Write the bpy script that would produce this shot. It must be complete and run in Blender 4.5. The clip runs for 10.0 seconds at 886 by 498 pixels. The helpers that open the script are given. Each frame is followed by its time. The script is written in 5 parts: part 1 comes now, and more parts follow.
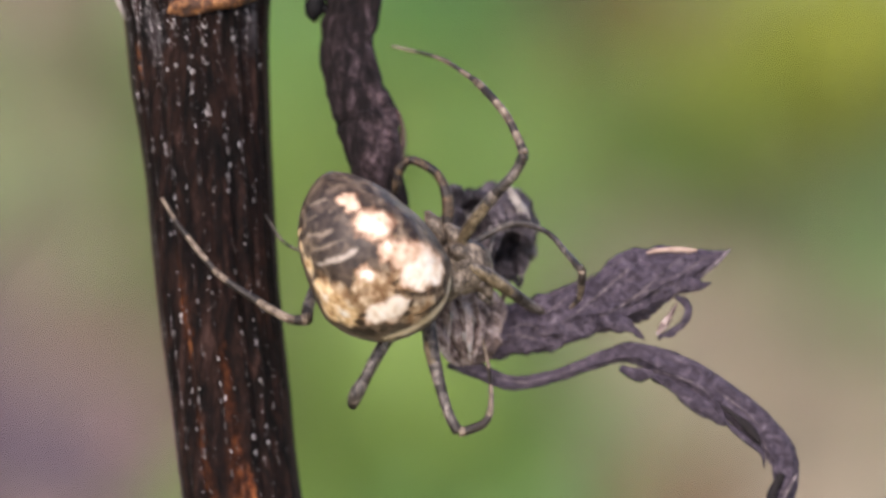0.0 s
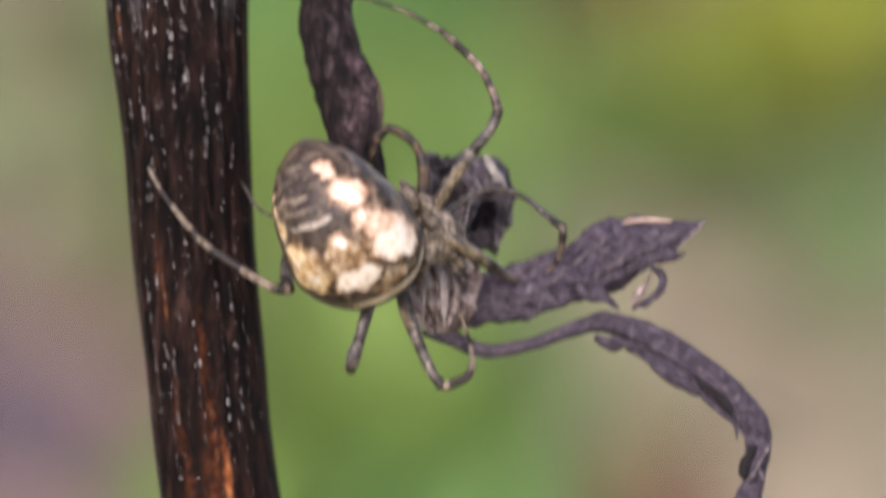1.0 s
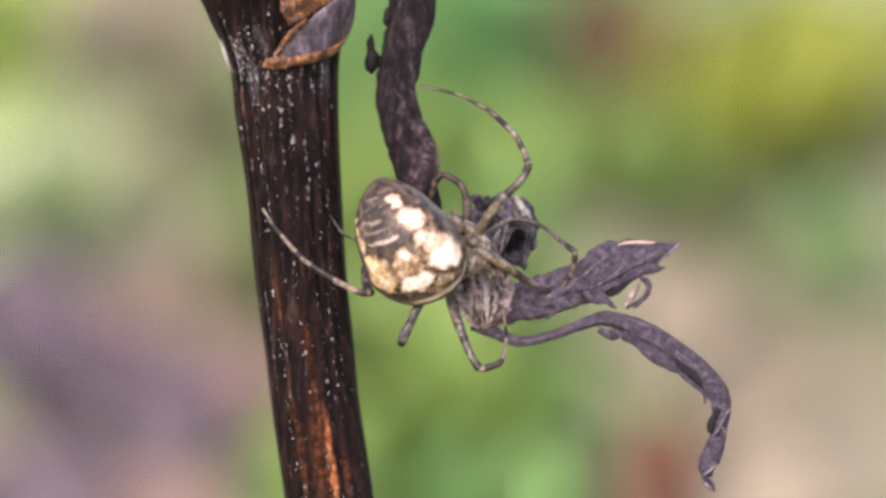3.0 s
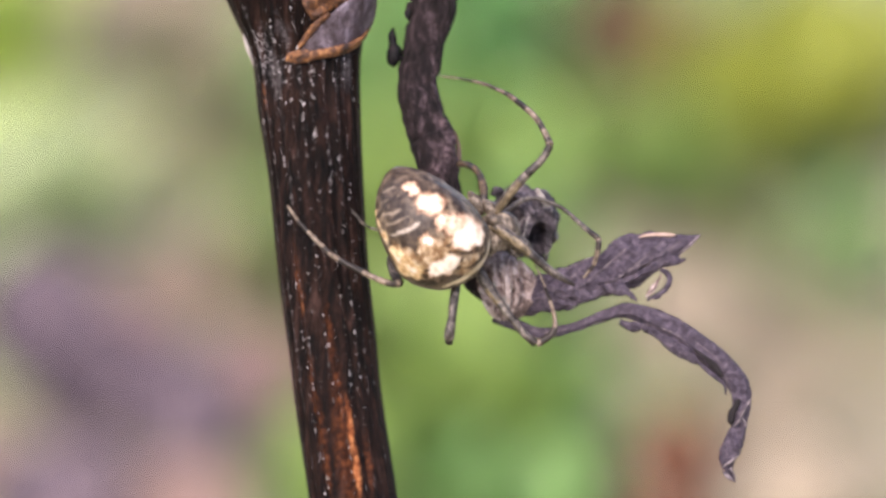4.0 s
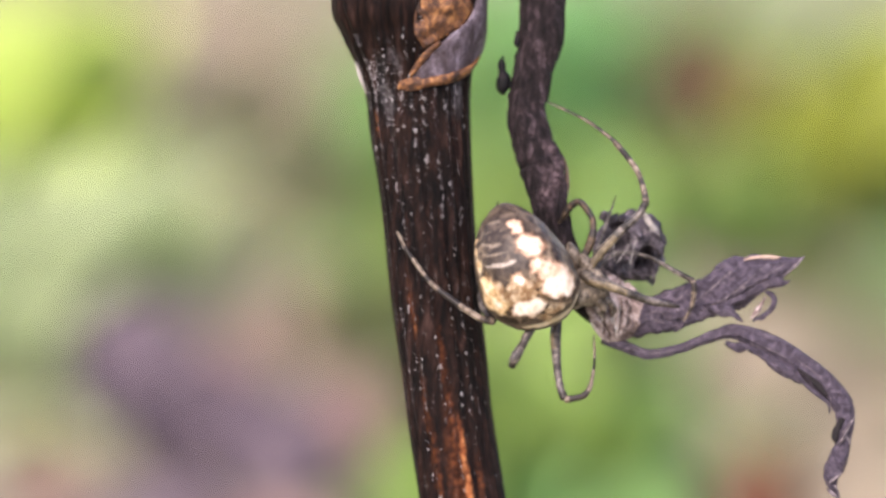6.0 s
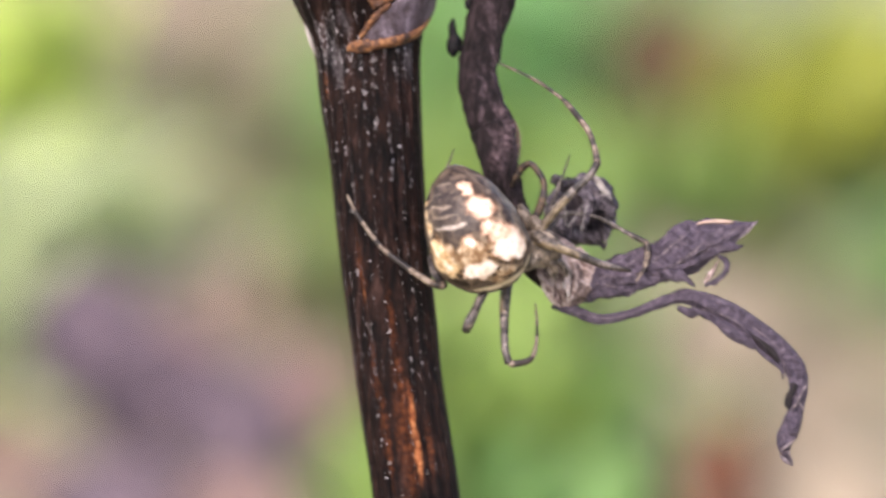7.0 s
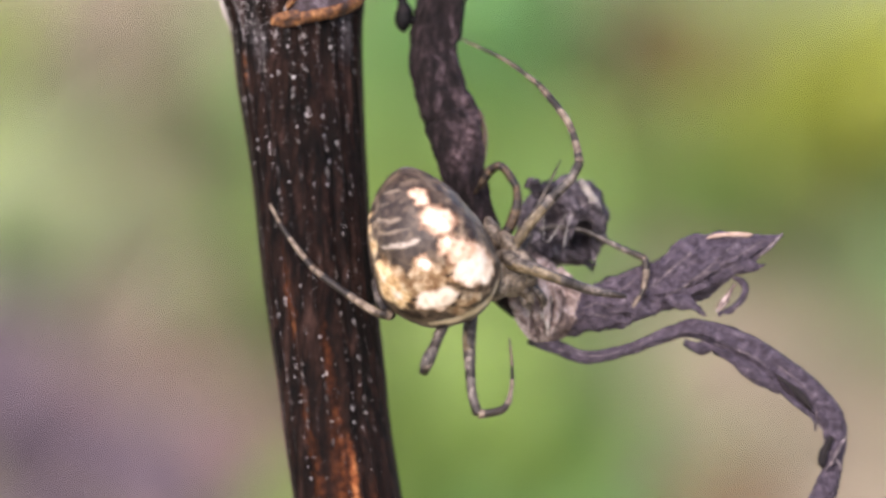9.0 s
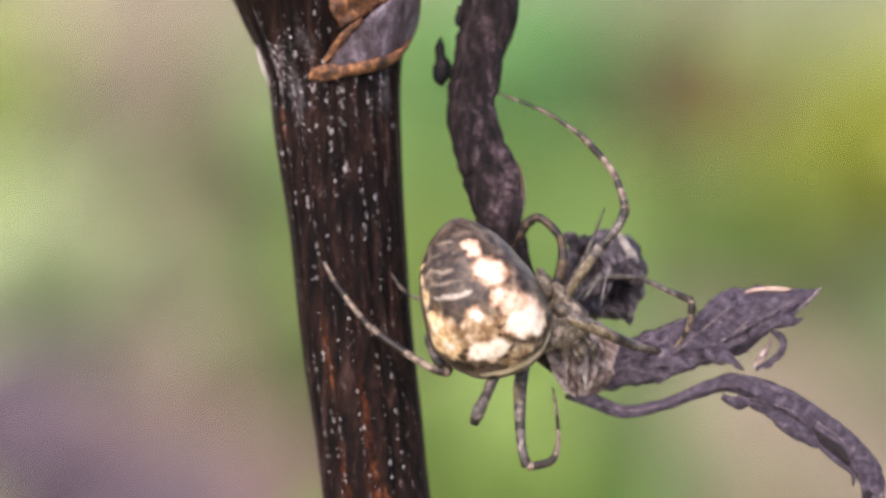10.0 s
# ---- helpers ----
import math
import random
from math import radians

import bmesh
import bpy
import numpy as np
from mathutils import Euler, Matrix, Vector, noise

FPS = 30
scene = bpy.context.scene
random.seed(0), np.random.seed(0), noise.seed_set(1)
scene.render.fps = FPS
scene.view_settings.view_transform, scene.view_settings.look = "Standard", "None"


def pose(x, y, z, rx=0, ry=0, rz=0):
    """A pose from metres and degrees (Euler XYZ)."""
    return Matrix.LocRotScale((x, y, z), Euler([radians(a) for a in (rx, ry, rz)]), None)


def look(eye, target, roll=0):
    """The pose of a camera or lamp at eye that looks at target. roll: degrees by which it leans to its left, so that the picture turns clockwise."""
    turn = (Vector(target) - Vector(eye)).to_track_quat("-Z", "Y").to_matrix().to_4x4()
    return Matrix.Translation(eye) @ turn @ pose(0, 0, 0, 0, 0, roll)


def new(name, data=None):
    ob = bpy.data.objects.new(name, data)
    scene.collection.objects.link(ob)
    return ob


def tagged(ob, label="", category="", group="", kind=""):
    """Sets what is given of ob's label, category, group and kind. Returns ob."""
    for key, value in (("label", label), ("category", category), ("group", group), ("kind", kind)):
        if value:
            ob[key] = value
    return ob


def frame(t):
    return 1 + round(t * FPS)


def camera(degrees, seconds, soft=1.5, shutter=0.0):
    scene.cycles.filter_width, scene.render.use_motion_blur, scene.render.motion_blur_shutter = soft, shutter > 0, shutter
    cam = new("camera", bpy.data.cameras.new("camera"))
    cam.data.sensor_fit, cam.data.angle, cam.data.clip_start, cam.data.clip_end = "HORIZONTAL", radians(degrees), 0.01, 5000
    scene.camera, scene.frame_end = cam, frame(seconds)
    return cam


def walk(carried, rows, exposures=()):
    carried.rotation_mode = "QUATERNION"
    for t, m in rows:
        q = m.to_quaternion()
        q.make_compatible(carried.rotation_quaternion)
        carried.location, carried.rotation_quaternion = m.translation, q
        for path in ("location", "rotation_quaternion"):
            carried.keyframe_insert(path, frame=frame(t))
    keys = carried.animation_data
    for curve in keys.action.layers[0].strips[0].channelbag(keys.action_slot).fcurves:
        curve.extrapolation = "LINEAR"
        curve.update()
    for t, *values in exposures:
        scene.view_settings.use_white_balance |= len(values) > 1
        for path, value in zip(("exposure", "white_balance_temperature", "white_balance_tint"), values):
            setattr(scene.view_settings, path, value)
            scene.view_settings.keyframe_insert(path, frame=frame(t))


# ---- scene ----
# Lengths of the plant and the spider are in millimetres along axes (u right, v up, w towards the viewer)
# that are tilted back by 15 degrees and stand 45 mm above the ground.
MM = 0.001
TILT = radians(15)
HEIGHT = 0.045
FRAME = Matrix.Translation((0, 0, HEIGHT)) @ Matrix((
    (1, 0, 0, 0),
    (0, math.sin(TILT), -math.cos(TILT), 0),
    (0, math.cos(TILT), math.sin(TILT), 0),
    (0, 0, 0, 1))) @ Matrix.Diagonal((MM, MM, MM, 1))
TURN = FRAME.to_3x3().normalized()


def aim(round_, up, far, u, v, roll):
    """A camera pose: the eye stands round_ degrees to the side and up degrees above the origin of the tilted axes, far millimetres off,
    and looks at the place u, v."""
    a, b = radians(round_), radians(up)
    eye = Vector((math.sin(a) * math.cos(b), -math.cos(a) * math.cos(b), math.sin(b))) * far * MM + Vector((0, 0, HEIGHT))
    return look(eye, FRAME @ Vector((u, v, 0)), roll)


# ---- camera ----
cam = camera(3, 10.0, soft=3.0, shutter=0.5)
cam.data.dof.use_dof = True
cam.data.dof.aperture_fstop = 38
CAMERA_ROWS = [
    (0, 0.619, 14.504, 460.6, 2.02, 0.815, 0.09), (0.5, 0.619, 14.504, 467.238, 0.805, 1.556, 0.221), (1, 0.667, 14.453, 461.622, 2.687, -0.058, 0.816),
    (1.1, 0.677, 14.443, 461.584, 2.74, -1.181, -0.183), (1.2, 0.687, 14.433, 467.036, 2.595, -0.699, 0.042), (1.5, 0.703, 14.455, 487.496, 0.635, 0.243, -0.594),
    (2, 0.729, 14.491, 561.837, 0.564, -0.591, -1.49), (2.2, 0.74, 14.505, 590.171, 0.506, -0.396, -1.125), (3.3, 0.623, 14.497, 623.201, 1.021, 0.745, 0.085),
    (3.5, 0.602, 14.496, 624.282, -0.137, 0.554, 0.022), (4, 0.549, 14.492, 624.942, 0.33, 0.278, -0.072), (4.5, 0.496, 14.489, 625.501, -0.332, 0.104, -0.079),
    (5, 0.322, 14.332, 628.367, -1.761, -0.215, -0.528), (5.5, 0.148, 14.176, 632.269, -2.789, 0.869, -0.536), (5.7, 0.078, 14.113, 639.97, -3.487, 0.766, -0.418),
    (6.8, 0.279, 13.936, 633.098, -2.663, 0.629, -0.145), (7, 0.289, 13.928, 632.602, -1.918, -0.204, -0.173), (7.5, 0.313, 13.907, 550.882, -0.639, -0.431, -0.55),
    (8, 0.337, 13.886, 505.998, -3.158, 0.243, -0.543), (8.5, 0.361, 13.865, 506.878, -2.671, -0.597, -0.323), (9, 0.326, 13.912, 508.145, -0.366, 0.444, -0.481),
    (9.5, 0.275, 13.976, 503.847, 0.024, 0.75, -0.521), (9.7, 0.255, 14.002, 508.929, -1.501, 2.119, -0.567), (10, 0.225, 14.04, 507.79, -1.493, 2.077, -0.435)]
walk(cam, [(row[0], aim(*row[1:])) for row in CAMERA_ROWS],
     exposures=[(0, 0.82, 7100, 22), (1.2, 0.82, 7100, 22), (2, 0.92, 7100, 22), (3.3, 1.13, 7100, 24), (7, 1.19, 7100, 24), (8, 1.1, 7100, 24), (10, 1.07, 7100, 24)])

# ---- light ----
world = bpy.data.worlds.new("sky")
scene.world = world
world.use_nodes = True
sky = world.node_tree.nodes.new("ShaderNodeTexSky")
sky.sky_type, sky.sun_disc = "NISHITA", False
SUN_UP, SUN_ROUND = radians(46), radians(200)
sky.sun_elevation, sky.sun_rotation = SUN_UP, SUN_ROUND
world.node_tree.links.new(sky.outputs[0], world.node_tree.nodes["Background"].inputs[0])
world.node_tree.nodes["Background"].inputs[1].default_value = 0.15
sun = new("sun", bpy.data.lights.new("sun", "SUN"))
sun.data.energy, sun.data.angle, sun.data.color = 2.6, radians(40), (1, 0.95, 0.88)
SUN_WAY = Vector((math.sin(SUN_ROUND) * math.cos(SUN_UP), math.cos(SUN_ROUND) * math.cos(SUN_UP), math.sin(SUN_UP)))
sun.matrix_world = look(SUN_WAY, (0, 0, 0))


# ---- materials ----
def spline(points, steps):
    """Catmull-Rom through rows of numbers, steps to a stretch."""
    p = np.array(points, float)
    p = np.vstack([2 * p[0] - p[1], p, 2 * p[-1] - p[-2]])
    out = []
    for n in range(1, len(p) - 2):
        for s in np.arange(steps) / steps:
            out.append(0.5 * (2 * p[n] + (p[n + 1] - p[n - 1]) * s + (2 * p[n - 1] - 5 * p[n] + 4 * p[n + 1] - p[n + 2]) * s * s
                              + (3 * p[n] - p[n - 1] - 3 * p[n + 1] + p[n + 2]) * s ** 3))
    return np.array(out + [p[-2]])


def material(name, colours, scale, stretch=(1, 1, 1), rough=0.7, bump=0.3, bump_scale=None, deep=0.00012, detail=6, random_tone=0.0,
             island=False, sheen=0.0, specular=0.4, through_light=0.0, stops=None, distortion=0.5):
    """Colour ramp over a noise at two scales, with relief. scale is in cycles per metre."""
    m = bpy.data.materials.new(name)
    m.use_nodes = True
    nt, bsdf = m.node_tree, m.node_tree.nodes["Principled BSDF"]
    link = nt.links.new

    def node(kind, **values):
        nd = nt.nodes.new("ShaderNode" + kind)
        for key, value in values.items():
            nd.inputs[key].default_value = value
        return nd

    coord = node("TexCoord")
    mapping = node("Mapping", Scale=stretch)
    link(coord.outputs["Object"], mapping.inputs["Vector"])
    big = node("TexNoise", Scale=scale, Detail=detail, Roughness=0.62, Distortion=distortion)
    link(mapping.outputs[0], big.inputs["Vector"])
    fine = node("TexNoise", Scale=scale * 6, Detail=4, Roughness=0.7)
    link(mapping.outputs[0], fine.inputs["Vector"])
    add = node("Math")
    add.operation = "MULTIPLY_ADD"
    link(fine.outputs[0], add.inputs[0])
    add.inputs[1].default_value = 0.45
    link(big.outputs[0], add.inputs[2])
    shift = node("Math")
    shift.operation = "SUBTRACT"
    shift.inputs[1].default_value = 0.225
    link(add.outputs[0], shift.inputs[0])
    value = shift.outputs[0]
    if random_tone:
        if island:
            info = node("NewGeometry")
            source = info.outputs["Random Per Island"]
        else:
            info = node("ObjectInfo")
            source = info.outputs["Random"]
        tone = node("Math")
        tone.operation = "MULTIPLY_ADD"
        link(source, tone.inputs[0])
        tone.inputs[1].default_value = random_tone
        link(value, tone.inputs[2])
        less = node("Math")
        less.operation = "SUBTRACT"
        less.inputs[1].default_value = random_tone / 2
        link(tone.outputs[0], less.inputs[0])
        value = less.outputs[0]
    ramp = node("ValToRGB")
    link(value, ramp.inputs[0])
    els = ramp.color_ramp.elements
    stops = stops or [0.36 + 0.3 * n / max(1, len(colours) - 1) for n in range(len(colours))]
    while len(els) < len(colours):
        els.new(0.5)
    for el, at_, col in zip(els, stops, colours):
        el.position, el.color = at_, (*col, 1)
    link(ramp.outputs[0], bsdf.inputs["Base Color"])
    bsdf.inputs["Roughness"].default_value = rough
    bsdf.inputs["Specular IOR Level"].default_value = specular
    if sheen:
        bsdf.inputs["Sheen Weight"].default_value = sheen
    relief = node("Bump", Strength=bump, Distance=deep)
    tex = node("TexNoise", Scale=bump_scale or scale * 4, Detail=6, Roughness=0.65)
    link(mapping.outputs[0], tex.inputs["Vector"])
    link(tex.outputs[0], relief.inputs["Height"])
    link(relief.outputs[0], bsdf.inputs["Normal"])
    if through_light:
        clear = node("BsdfTranslucent")
        link(ramp.outputs[0], clear.inputs[0])
        mix = node("MixShader")
        mix.inputs[0].default_value = through_light
        link(bsdf.outputs[0], mix.inputs[1])
        link(clear.outputs[0], mix.inputs[2])
        link(mix.outputs[0], nt.nodes["Material Output"].inputs[0])
    return m


def spots(m, colours, marks, waver=0.0, waver_scale=2000.0, soft=0.35, along=None, stretch=1.0, scale=2500, gloss=None, strength=1.0):
    """Lays marks over a material: balls (u, v, w, radius), in millimetres from the object's origin in the tilted axes, with a wavering
    edge, in colours of a noise ramp. along and stretch draw the balls out along a direction."""
    nt = m.node_tree
    link = nt.links.new
    bsdf = nt.nodes["Principled BSDF"]
    old = bsdf.inputs["Base Color"].links[0].from_socket
    coord = nt.nodes.new("ShaderNodeTexCoord")
    tex = nt.nodes.new("ShaderNodeTexNoise")
    tex.inputs["Scale"].default_value, tex.inputs["Detail"].default_value = waver_scale, 4
    link(coord.outputs["Object"], tex.inputs["Vector"])
    off = nt.nodes.new("ShaderNodeVectorMath")
    off.operation = "SUBTRACT"
    link(tex.outputs["Color"], off.inputs[0])
    off.inputs[1].default_value = (0.5, 0.5, 0.5)
    moved = nt.nodes.new("ShaderNodeVectorMath")
    moved.operation = "MULTIPLY_ADD"
    link(off.outputs[0], moved.inputs[0])
    moved.inputs[1].default_value = (waver * MM,) * 3
    link(coord.outputs["Object"], moved.inputs[2])
    place = moved.outputs[0]
    turn = Matrix.Identity(3)
    if along is not None:
        turn = Vector((0, 0, 1)).rotation_difference(along).to_matrix().inverted()
        one = nt.nodes.new("ShaderNodeMapping")
        one.inputs["Rotation"].default_value = turn.to_euler()
        two = nt.nodes.new("ShaderNodeMapping")
        two.inputs["Scale"].default_value = (1, 1, 1 / stretch)
        link(place, one.inputs["Vector"])
        link(one.outputs[0], two.inputs["Vector"])
        place = two.outputs[0]
    mask = None
    for u, v, w, r in marks:
        c = turn @ (TURN @ Vector((u, v, w)) * MM)
        c.z /= stretch
        far = nt.nodes.new("ShaderNodeVectorMath")
        far.operation = "DISTANCE"
        link(place, far.inputs[0])
        far.inputs[1].default_value = c
        edge = nt.nodes.new("ShaderNodeMapRange")
        edge.interpolation_type = "SMOOTHSTEP"
        link(far.outputs["Value"], edge.inputs[0])
        for k, x in enumerate((r * (1 + soft / 2) * MM, r * (1 - soft / 2) * MM, 0.0, strength)):
            edge.inputs[k + 1].default_value = x
        if mask:
            most = nt.nodes.new("ShaderNodeMath")
            most.operation = "MAXIMUM"
            link(mask, most.inputs[0])
            link(edge.outputs[0], most.inputs[1])
            mask = most.outputs[0]
        else:
            mask = edge.outputs[0]
    grain = nt.nodes.new("ShaderNodeTexNoise")
    grain.inputs["Scale"].default_value, grain.inputs["Detail"].default_value = scale, 5
    link(coord.outputs["Object"], grain.inputs["Vector"])
    ramp = nt.nodes.new("ShaderNodeValToRGB")
    link(grain.outputs[0], ramp.inputs[0])
    els = ramp.color_ramp.elements
    while len(els) < len(colours):
        els.new(0.5)
    for n, (el, col) in enumerate(zip(els, colours)):
        el.position, el.color = 0.32 + 0.36 * n / max(1, len(colours) - 1), (*col, 1)
    mix = nt.nodes.new("ShaderNodeMix")
    mix.data_type = "RGBA"
    link(mask, mix.inputs[0])
    link(old, mix.inputs[6])
    link(ramp.outputs[0], mix.inputs[7])
    link(mix.outputs[2], bsdf.inputs["Base Color"])
    return m


SPIDER_AT = (-0.24, 0.6, 2.2)
OUTLINE = (1.98, 1.72, 1.64, 1.62, 1.82, 2.2, 2.62, 2.46, 2.18, 1.97, 1.87, 1.96, 2.1, 2.15, 2.24, 2.25, 2.27, 2.15, 2.0)
OUTLINE = spline([(n * 1.02,) for n in OUTLINE], 8)[:, 0]


def abdomen_reach(a):
    """The abdomen's outline, seen along w: its reach in millimetres at an angle."""
    return float(np.interp(a % (2 * math.pi), np.linspace(0, 2 * math.pi, len(OUTLINE)), OUTLINE))


def rel(place, *rest):
    """A place on the abdomen's front, relative to its middle."""
    u, v = place[0] - SPIDER_AT[0], place[1] - SPIDER_AT[1]
    out = min(0.995, math.hypot(u, v) / abdomen_reach(math.atan2(v, u)))
    return (u, v, 1.95 * math.sqrt(1 - out * out), *rest)


BARK = material("dead_stalk_bark", [(0.0015, 0.001, 0.001), (0.006, 0.0032, 0.0028), (0.015, 0.0068, 0.005), (0.05, 0.027, 0.022)],
                3000, stretch=(1, 1, 0.05), rough=0.55, bump=0.7, specular=0.09, stops=[0.37, 0.48, 0.58, 0.72])
RUST = material("rusty_bark", [(0.022, 0.01, 0.006), (0.11, 0.042, 0.016), (0.36, 0.165, 0.06)], 3400, stretch=(1, 1, 0.7), rough=0.55, bump=0.5)
SCAR = material("leaf_scar", [(0.026, 0.014, 0.014), (0.05, 0.036, 0.044), (0.085, 0.064, 0.08), (0.2, 0.165, 0.2)], 2200, stretch=(1, 1, 0.5), rough=0.6, bump=0.6)
SPECK = material("pale_lichen_fleck", [(0.04, 0.035, 0.035), (0.2, 0.18, 0.18), (0.52, 0.49, 0.5)], 2500, rough=0.5, random_tone=0.6, island=True)
PETIOLE = material("dry_petiole", [(0.003, 0.002, 0.002), (0.01, 0.0066, 0.007), (0.028, 0.0185, 0.0205), (0.12, 0.086, 0.096)], 4200, stretch=(1, 1, 0.3), rough=0.75, bump=1.0, specular=0.2,
                   stops=[0.33, 0.45, 0.57, 0.74])
LEAF = material("shrivelled_leaf", [(0.016, 0.012, 0.018), (0.045, 0.035, 0.051), (0.085, 0.067, 0.092), (0.24, 0.205, 0.24)], 5200, stretch=(0.7, 1, 0.8), rough=0.6, bump=0.8, bump_scale=6500, deep=0.00025,
                stops=[0.3, 0.44, 0.58, 0.8], specular=0.3)
PAPER_PALE = material("pale_paper_bract", [(0.238, 0.178, 0.165), (0.486, 0.4, 0.374), (0.756, 0.67, 0.638)], 3600, rough=0.6, bump=0.6)
PALE_BROWN = material("pinkish_bark_fold", [(0.07, 0.04, 0.035), (0.15, 0.09, 0.075), (0.24, 0.16, 0.13)], 1800, rough=0.7, bump=0.6)
PALE_GREY = material("pale_grey_fibre", [(0.16, 0.14, 0.13), (0.45, 0.42, 0.39)], 1800, rough=0.6)
VEIN = material("pale_vein", [(0.05, 0.04, 0.047), (0.13, 0.105, 0.118), (0.3, 0.25, 0.25)], 4200, rough=0.7)
# Near-black that puts the shade of the rolled leaf's slit into colour.
HOLLOW_SHADE = material("leaf_hollow_shade", [(0.006, 0.004, 0.005), (0.016, 0.012, 0.014)], 1500, rough=0.85)
PALE = material("pale_leaf_edge", [(0.28, 0.19, 0.15), (0.48, 0.36, 0.3)], 1500, rough=0.7)
BUD = material("black_bud", [(0.003, 0.003, 0.003), (0.008, 0.008, 0.009), (0.06, 0.03, 0.034)], 2500, rough=0.6, specular=0.12, stops=[0.3, 0.55, 0.85])
PAPER = material("papery_bract", [(0.061, 0.04, 0.035), (0.268, 0.195, 0.18), (0.61, 0.512, 0.484)], 3200, rough=0.7, bump=0.8)
SEED = material("dark_bract", [(0.005, 0.004, 0.006), (0.035, 0.028, 0.036), (0.09, 0.075, 0.088), (0.3, 0.26, 0.28)], 2200, rough=0.6, bump=1.0)
LEG = material("spider_leg", [(0.014, 0.011, 0.009), (0.06, 0.049, 0.041), (0.24, 0.2, 0.17)], 4200, rough=0.36, bump=0.35, specular=0.5)
LEG_TAN = material("spider_lower_leg", [(0.022, 0.015, 0.01), (0.115, 0.084, 0.06), (0.33, 0.265, 0.2)], 3600, rough=0.4, bump=0.35, specular=0.4, stops=[0.3, 0.46, 0.7])
LEG_DARK = material("spider_leg_ring", [(0.006, 0.0045, 0.004), (0.018, 0.013, 0.01), (0.05, 0.038, 0.03)], 2600, rough=0.45, bump=0.35)
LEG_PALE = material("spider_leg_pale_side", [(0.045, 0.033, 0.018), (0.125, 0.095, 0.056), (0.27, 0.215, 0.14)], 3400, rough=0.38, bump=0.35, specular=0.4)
LEG_BROWN = material("spider_brown_leg", [(0.012, 0.008, 0.005), (0.05, 0.032, 0.018), (0.15, 0.098, 0.056)], 4200, rough=0.4, bump=0.5)
BELLY = material("abdomen_skin", [(0.014, 0.009, 0.006), (0.045, 0.032, 0.019), (0.13, 0.094, 0.05), (0.28, 0.21, 0.11)], 3200, rough=0.38, bump=0.25, specular=0.3,
                 stops=[0.36, 0.46, 0.56, 0.68])


def arc(one, two, three, r, count=9):
    """Small marks along a bow."""
    a, b, c = Vector(one), Vector(two), Vector(three)
    out = []
    for n in range(count):
        t = n / (count - 1)
        p = a * (1 - t) ** 2 + b * 2 * t * (1 - t) + c * t * t
        out.append(rel(p, r * (0.75 + 0.5 * math.sin(math.pi * t))))
    return out


def marks(*places):
    return [rel(p[:3], p[3]) for p in places]


def grain(points, freq, octaves, shift=0.0):
    """Noise round 0.5 at points in millimetres."""
    out = np.zeros(len(points))
    for n in range(octaves):
        f = freq * 2 ** n
        out += 0.6 ** n * np.array([noise.noise(Vector((x * f + shift, y * f - shift, z * f + 7 * n))) for x, y, z in points])
    return 0.5 + 0.55 * out


def shades(values, colours, low=0.26, high=0.74):
    at_ = np.linspace(low, high, len(colours))
    return np.stack([np.interp(values, at_, [c[k] for c in colours]) for k in range(3)], 1)


def dots(count, seed, small, large, one, two):
    """Small marks strewn over the abdomen's front between two angles."""
    rnd = random.Random(seed)
    out = []
    for n in range(count):
        r, a = 2.05 * rnd.uniform(0.05, 1) ** 0.5, rnd.uniform(one, two)
        out.append(rel((SPIDER_AT[0] + r * math.cos(a), SPIDER_AT[1] + r * math.sin(a)), rnd.uniform(small, large)))
    return out


BAND = marks((-2.36, 1.73, 2, 0.08), (-2.28, 1.26, 2.2, 0.12), (-2.2, 0.86, 2.4, 0.13), (-2.02, 0.42, 2.7, 0.24), (-1.72, -0.2, 3, 0.2), (-1.5, -0.42, 3, 0.3), (-1.27, -0.7, 3, 0.34),
             (-1.06, -0.92, 3, 0.33), (-0.86, -1.1, 2.8, 0.22), (-1.45, -0.85, 2.4, 0.26))
PATCHES = marks((-0.97, 2.24, 3.1, 0.25), (-0.85, 2.14, 3.4, 0.2), (-0.44, 1.56, 4, 0.4), (-0.16, 1.48, 4.1, 0.4), (0.14, 0.82, 4.2, 0.28), (0.4, 0.8, 4.2, 0.34), (0.5, 0.45, 4.2, 0.26), (0.93, 0.52, 4, 0.5), (1.32, 0.5, 3.6, 0.44),
                (1.5, 0.16, 3.6, 0.28), (0.72, 0.14, 3.7, 0.32), (1.1, 0.05, 3.7, 0.34), (-0.42, 0.12, 3.7, 0.2), (-0.27, -0.94, 3.6, 0.3), (0.06, -0.84, 3.6, 0.34), (0.38, -0.7, 3.7, 0.33), (0.2, -1.05, 3.4, 0.22))
CORES = marks((-0.4, 1.5, 4, 0.26), (-0.12, 1.42, 4, 0.2), (1.2, 0.32, 3.8, 0.42), (0.85, 0.22, 4, 0.34), (1.45, 0.16, 3.6, 0.28), (1.1, 0.05, 3.6, 0.26), (0.38, -0.7, 3.7, 0.32), (-0.2, -0.93, 3.6, 0.28), (0.08, -0.86, 3.6, 0.3),
              (-0.42, 0.1, 4, 0.17), (0.16, 0.84, 4.2, 0.14), (-1.5, -0.45, 3, 0.14), (-1.08, -0.9, 3, 0.16))
# Layers of the pattern, lowest first: colours, marks, waver and softness of the edges, strength.
PATTERN = []


def layer(colours, places, waver, soft, strength):
    PATTERN.append((colours, places, waver, soft, strength))


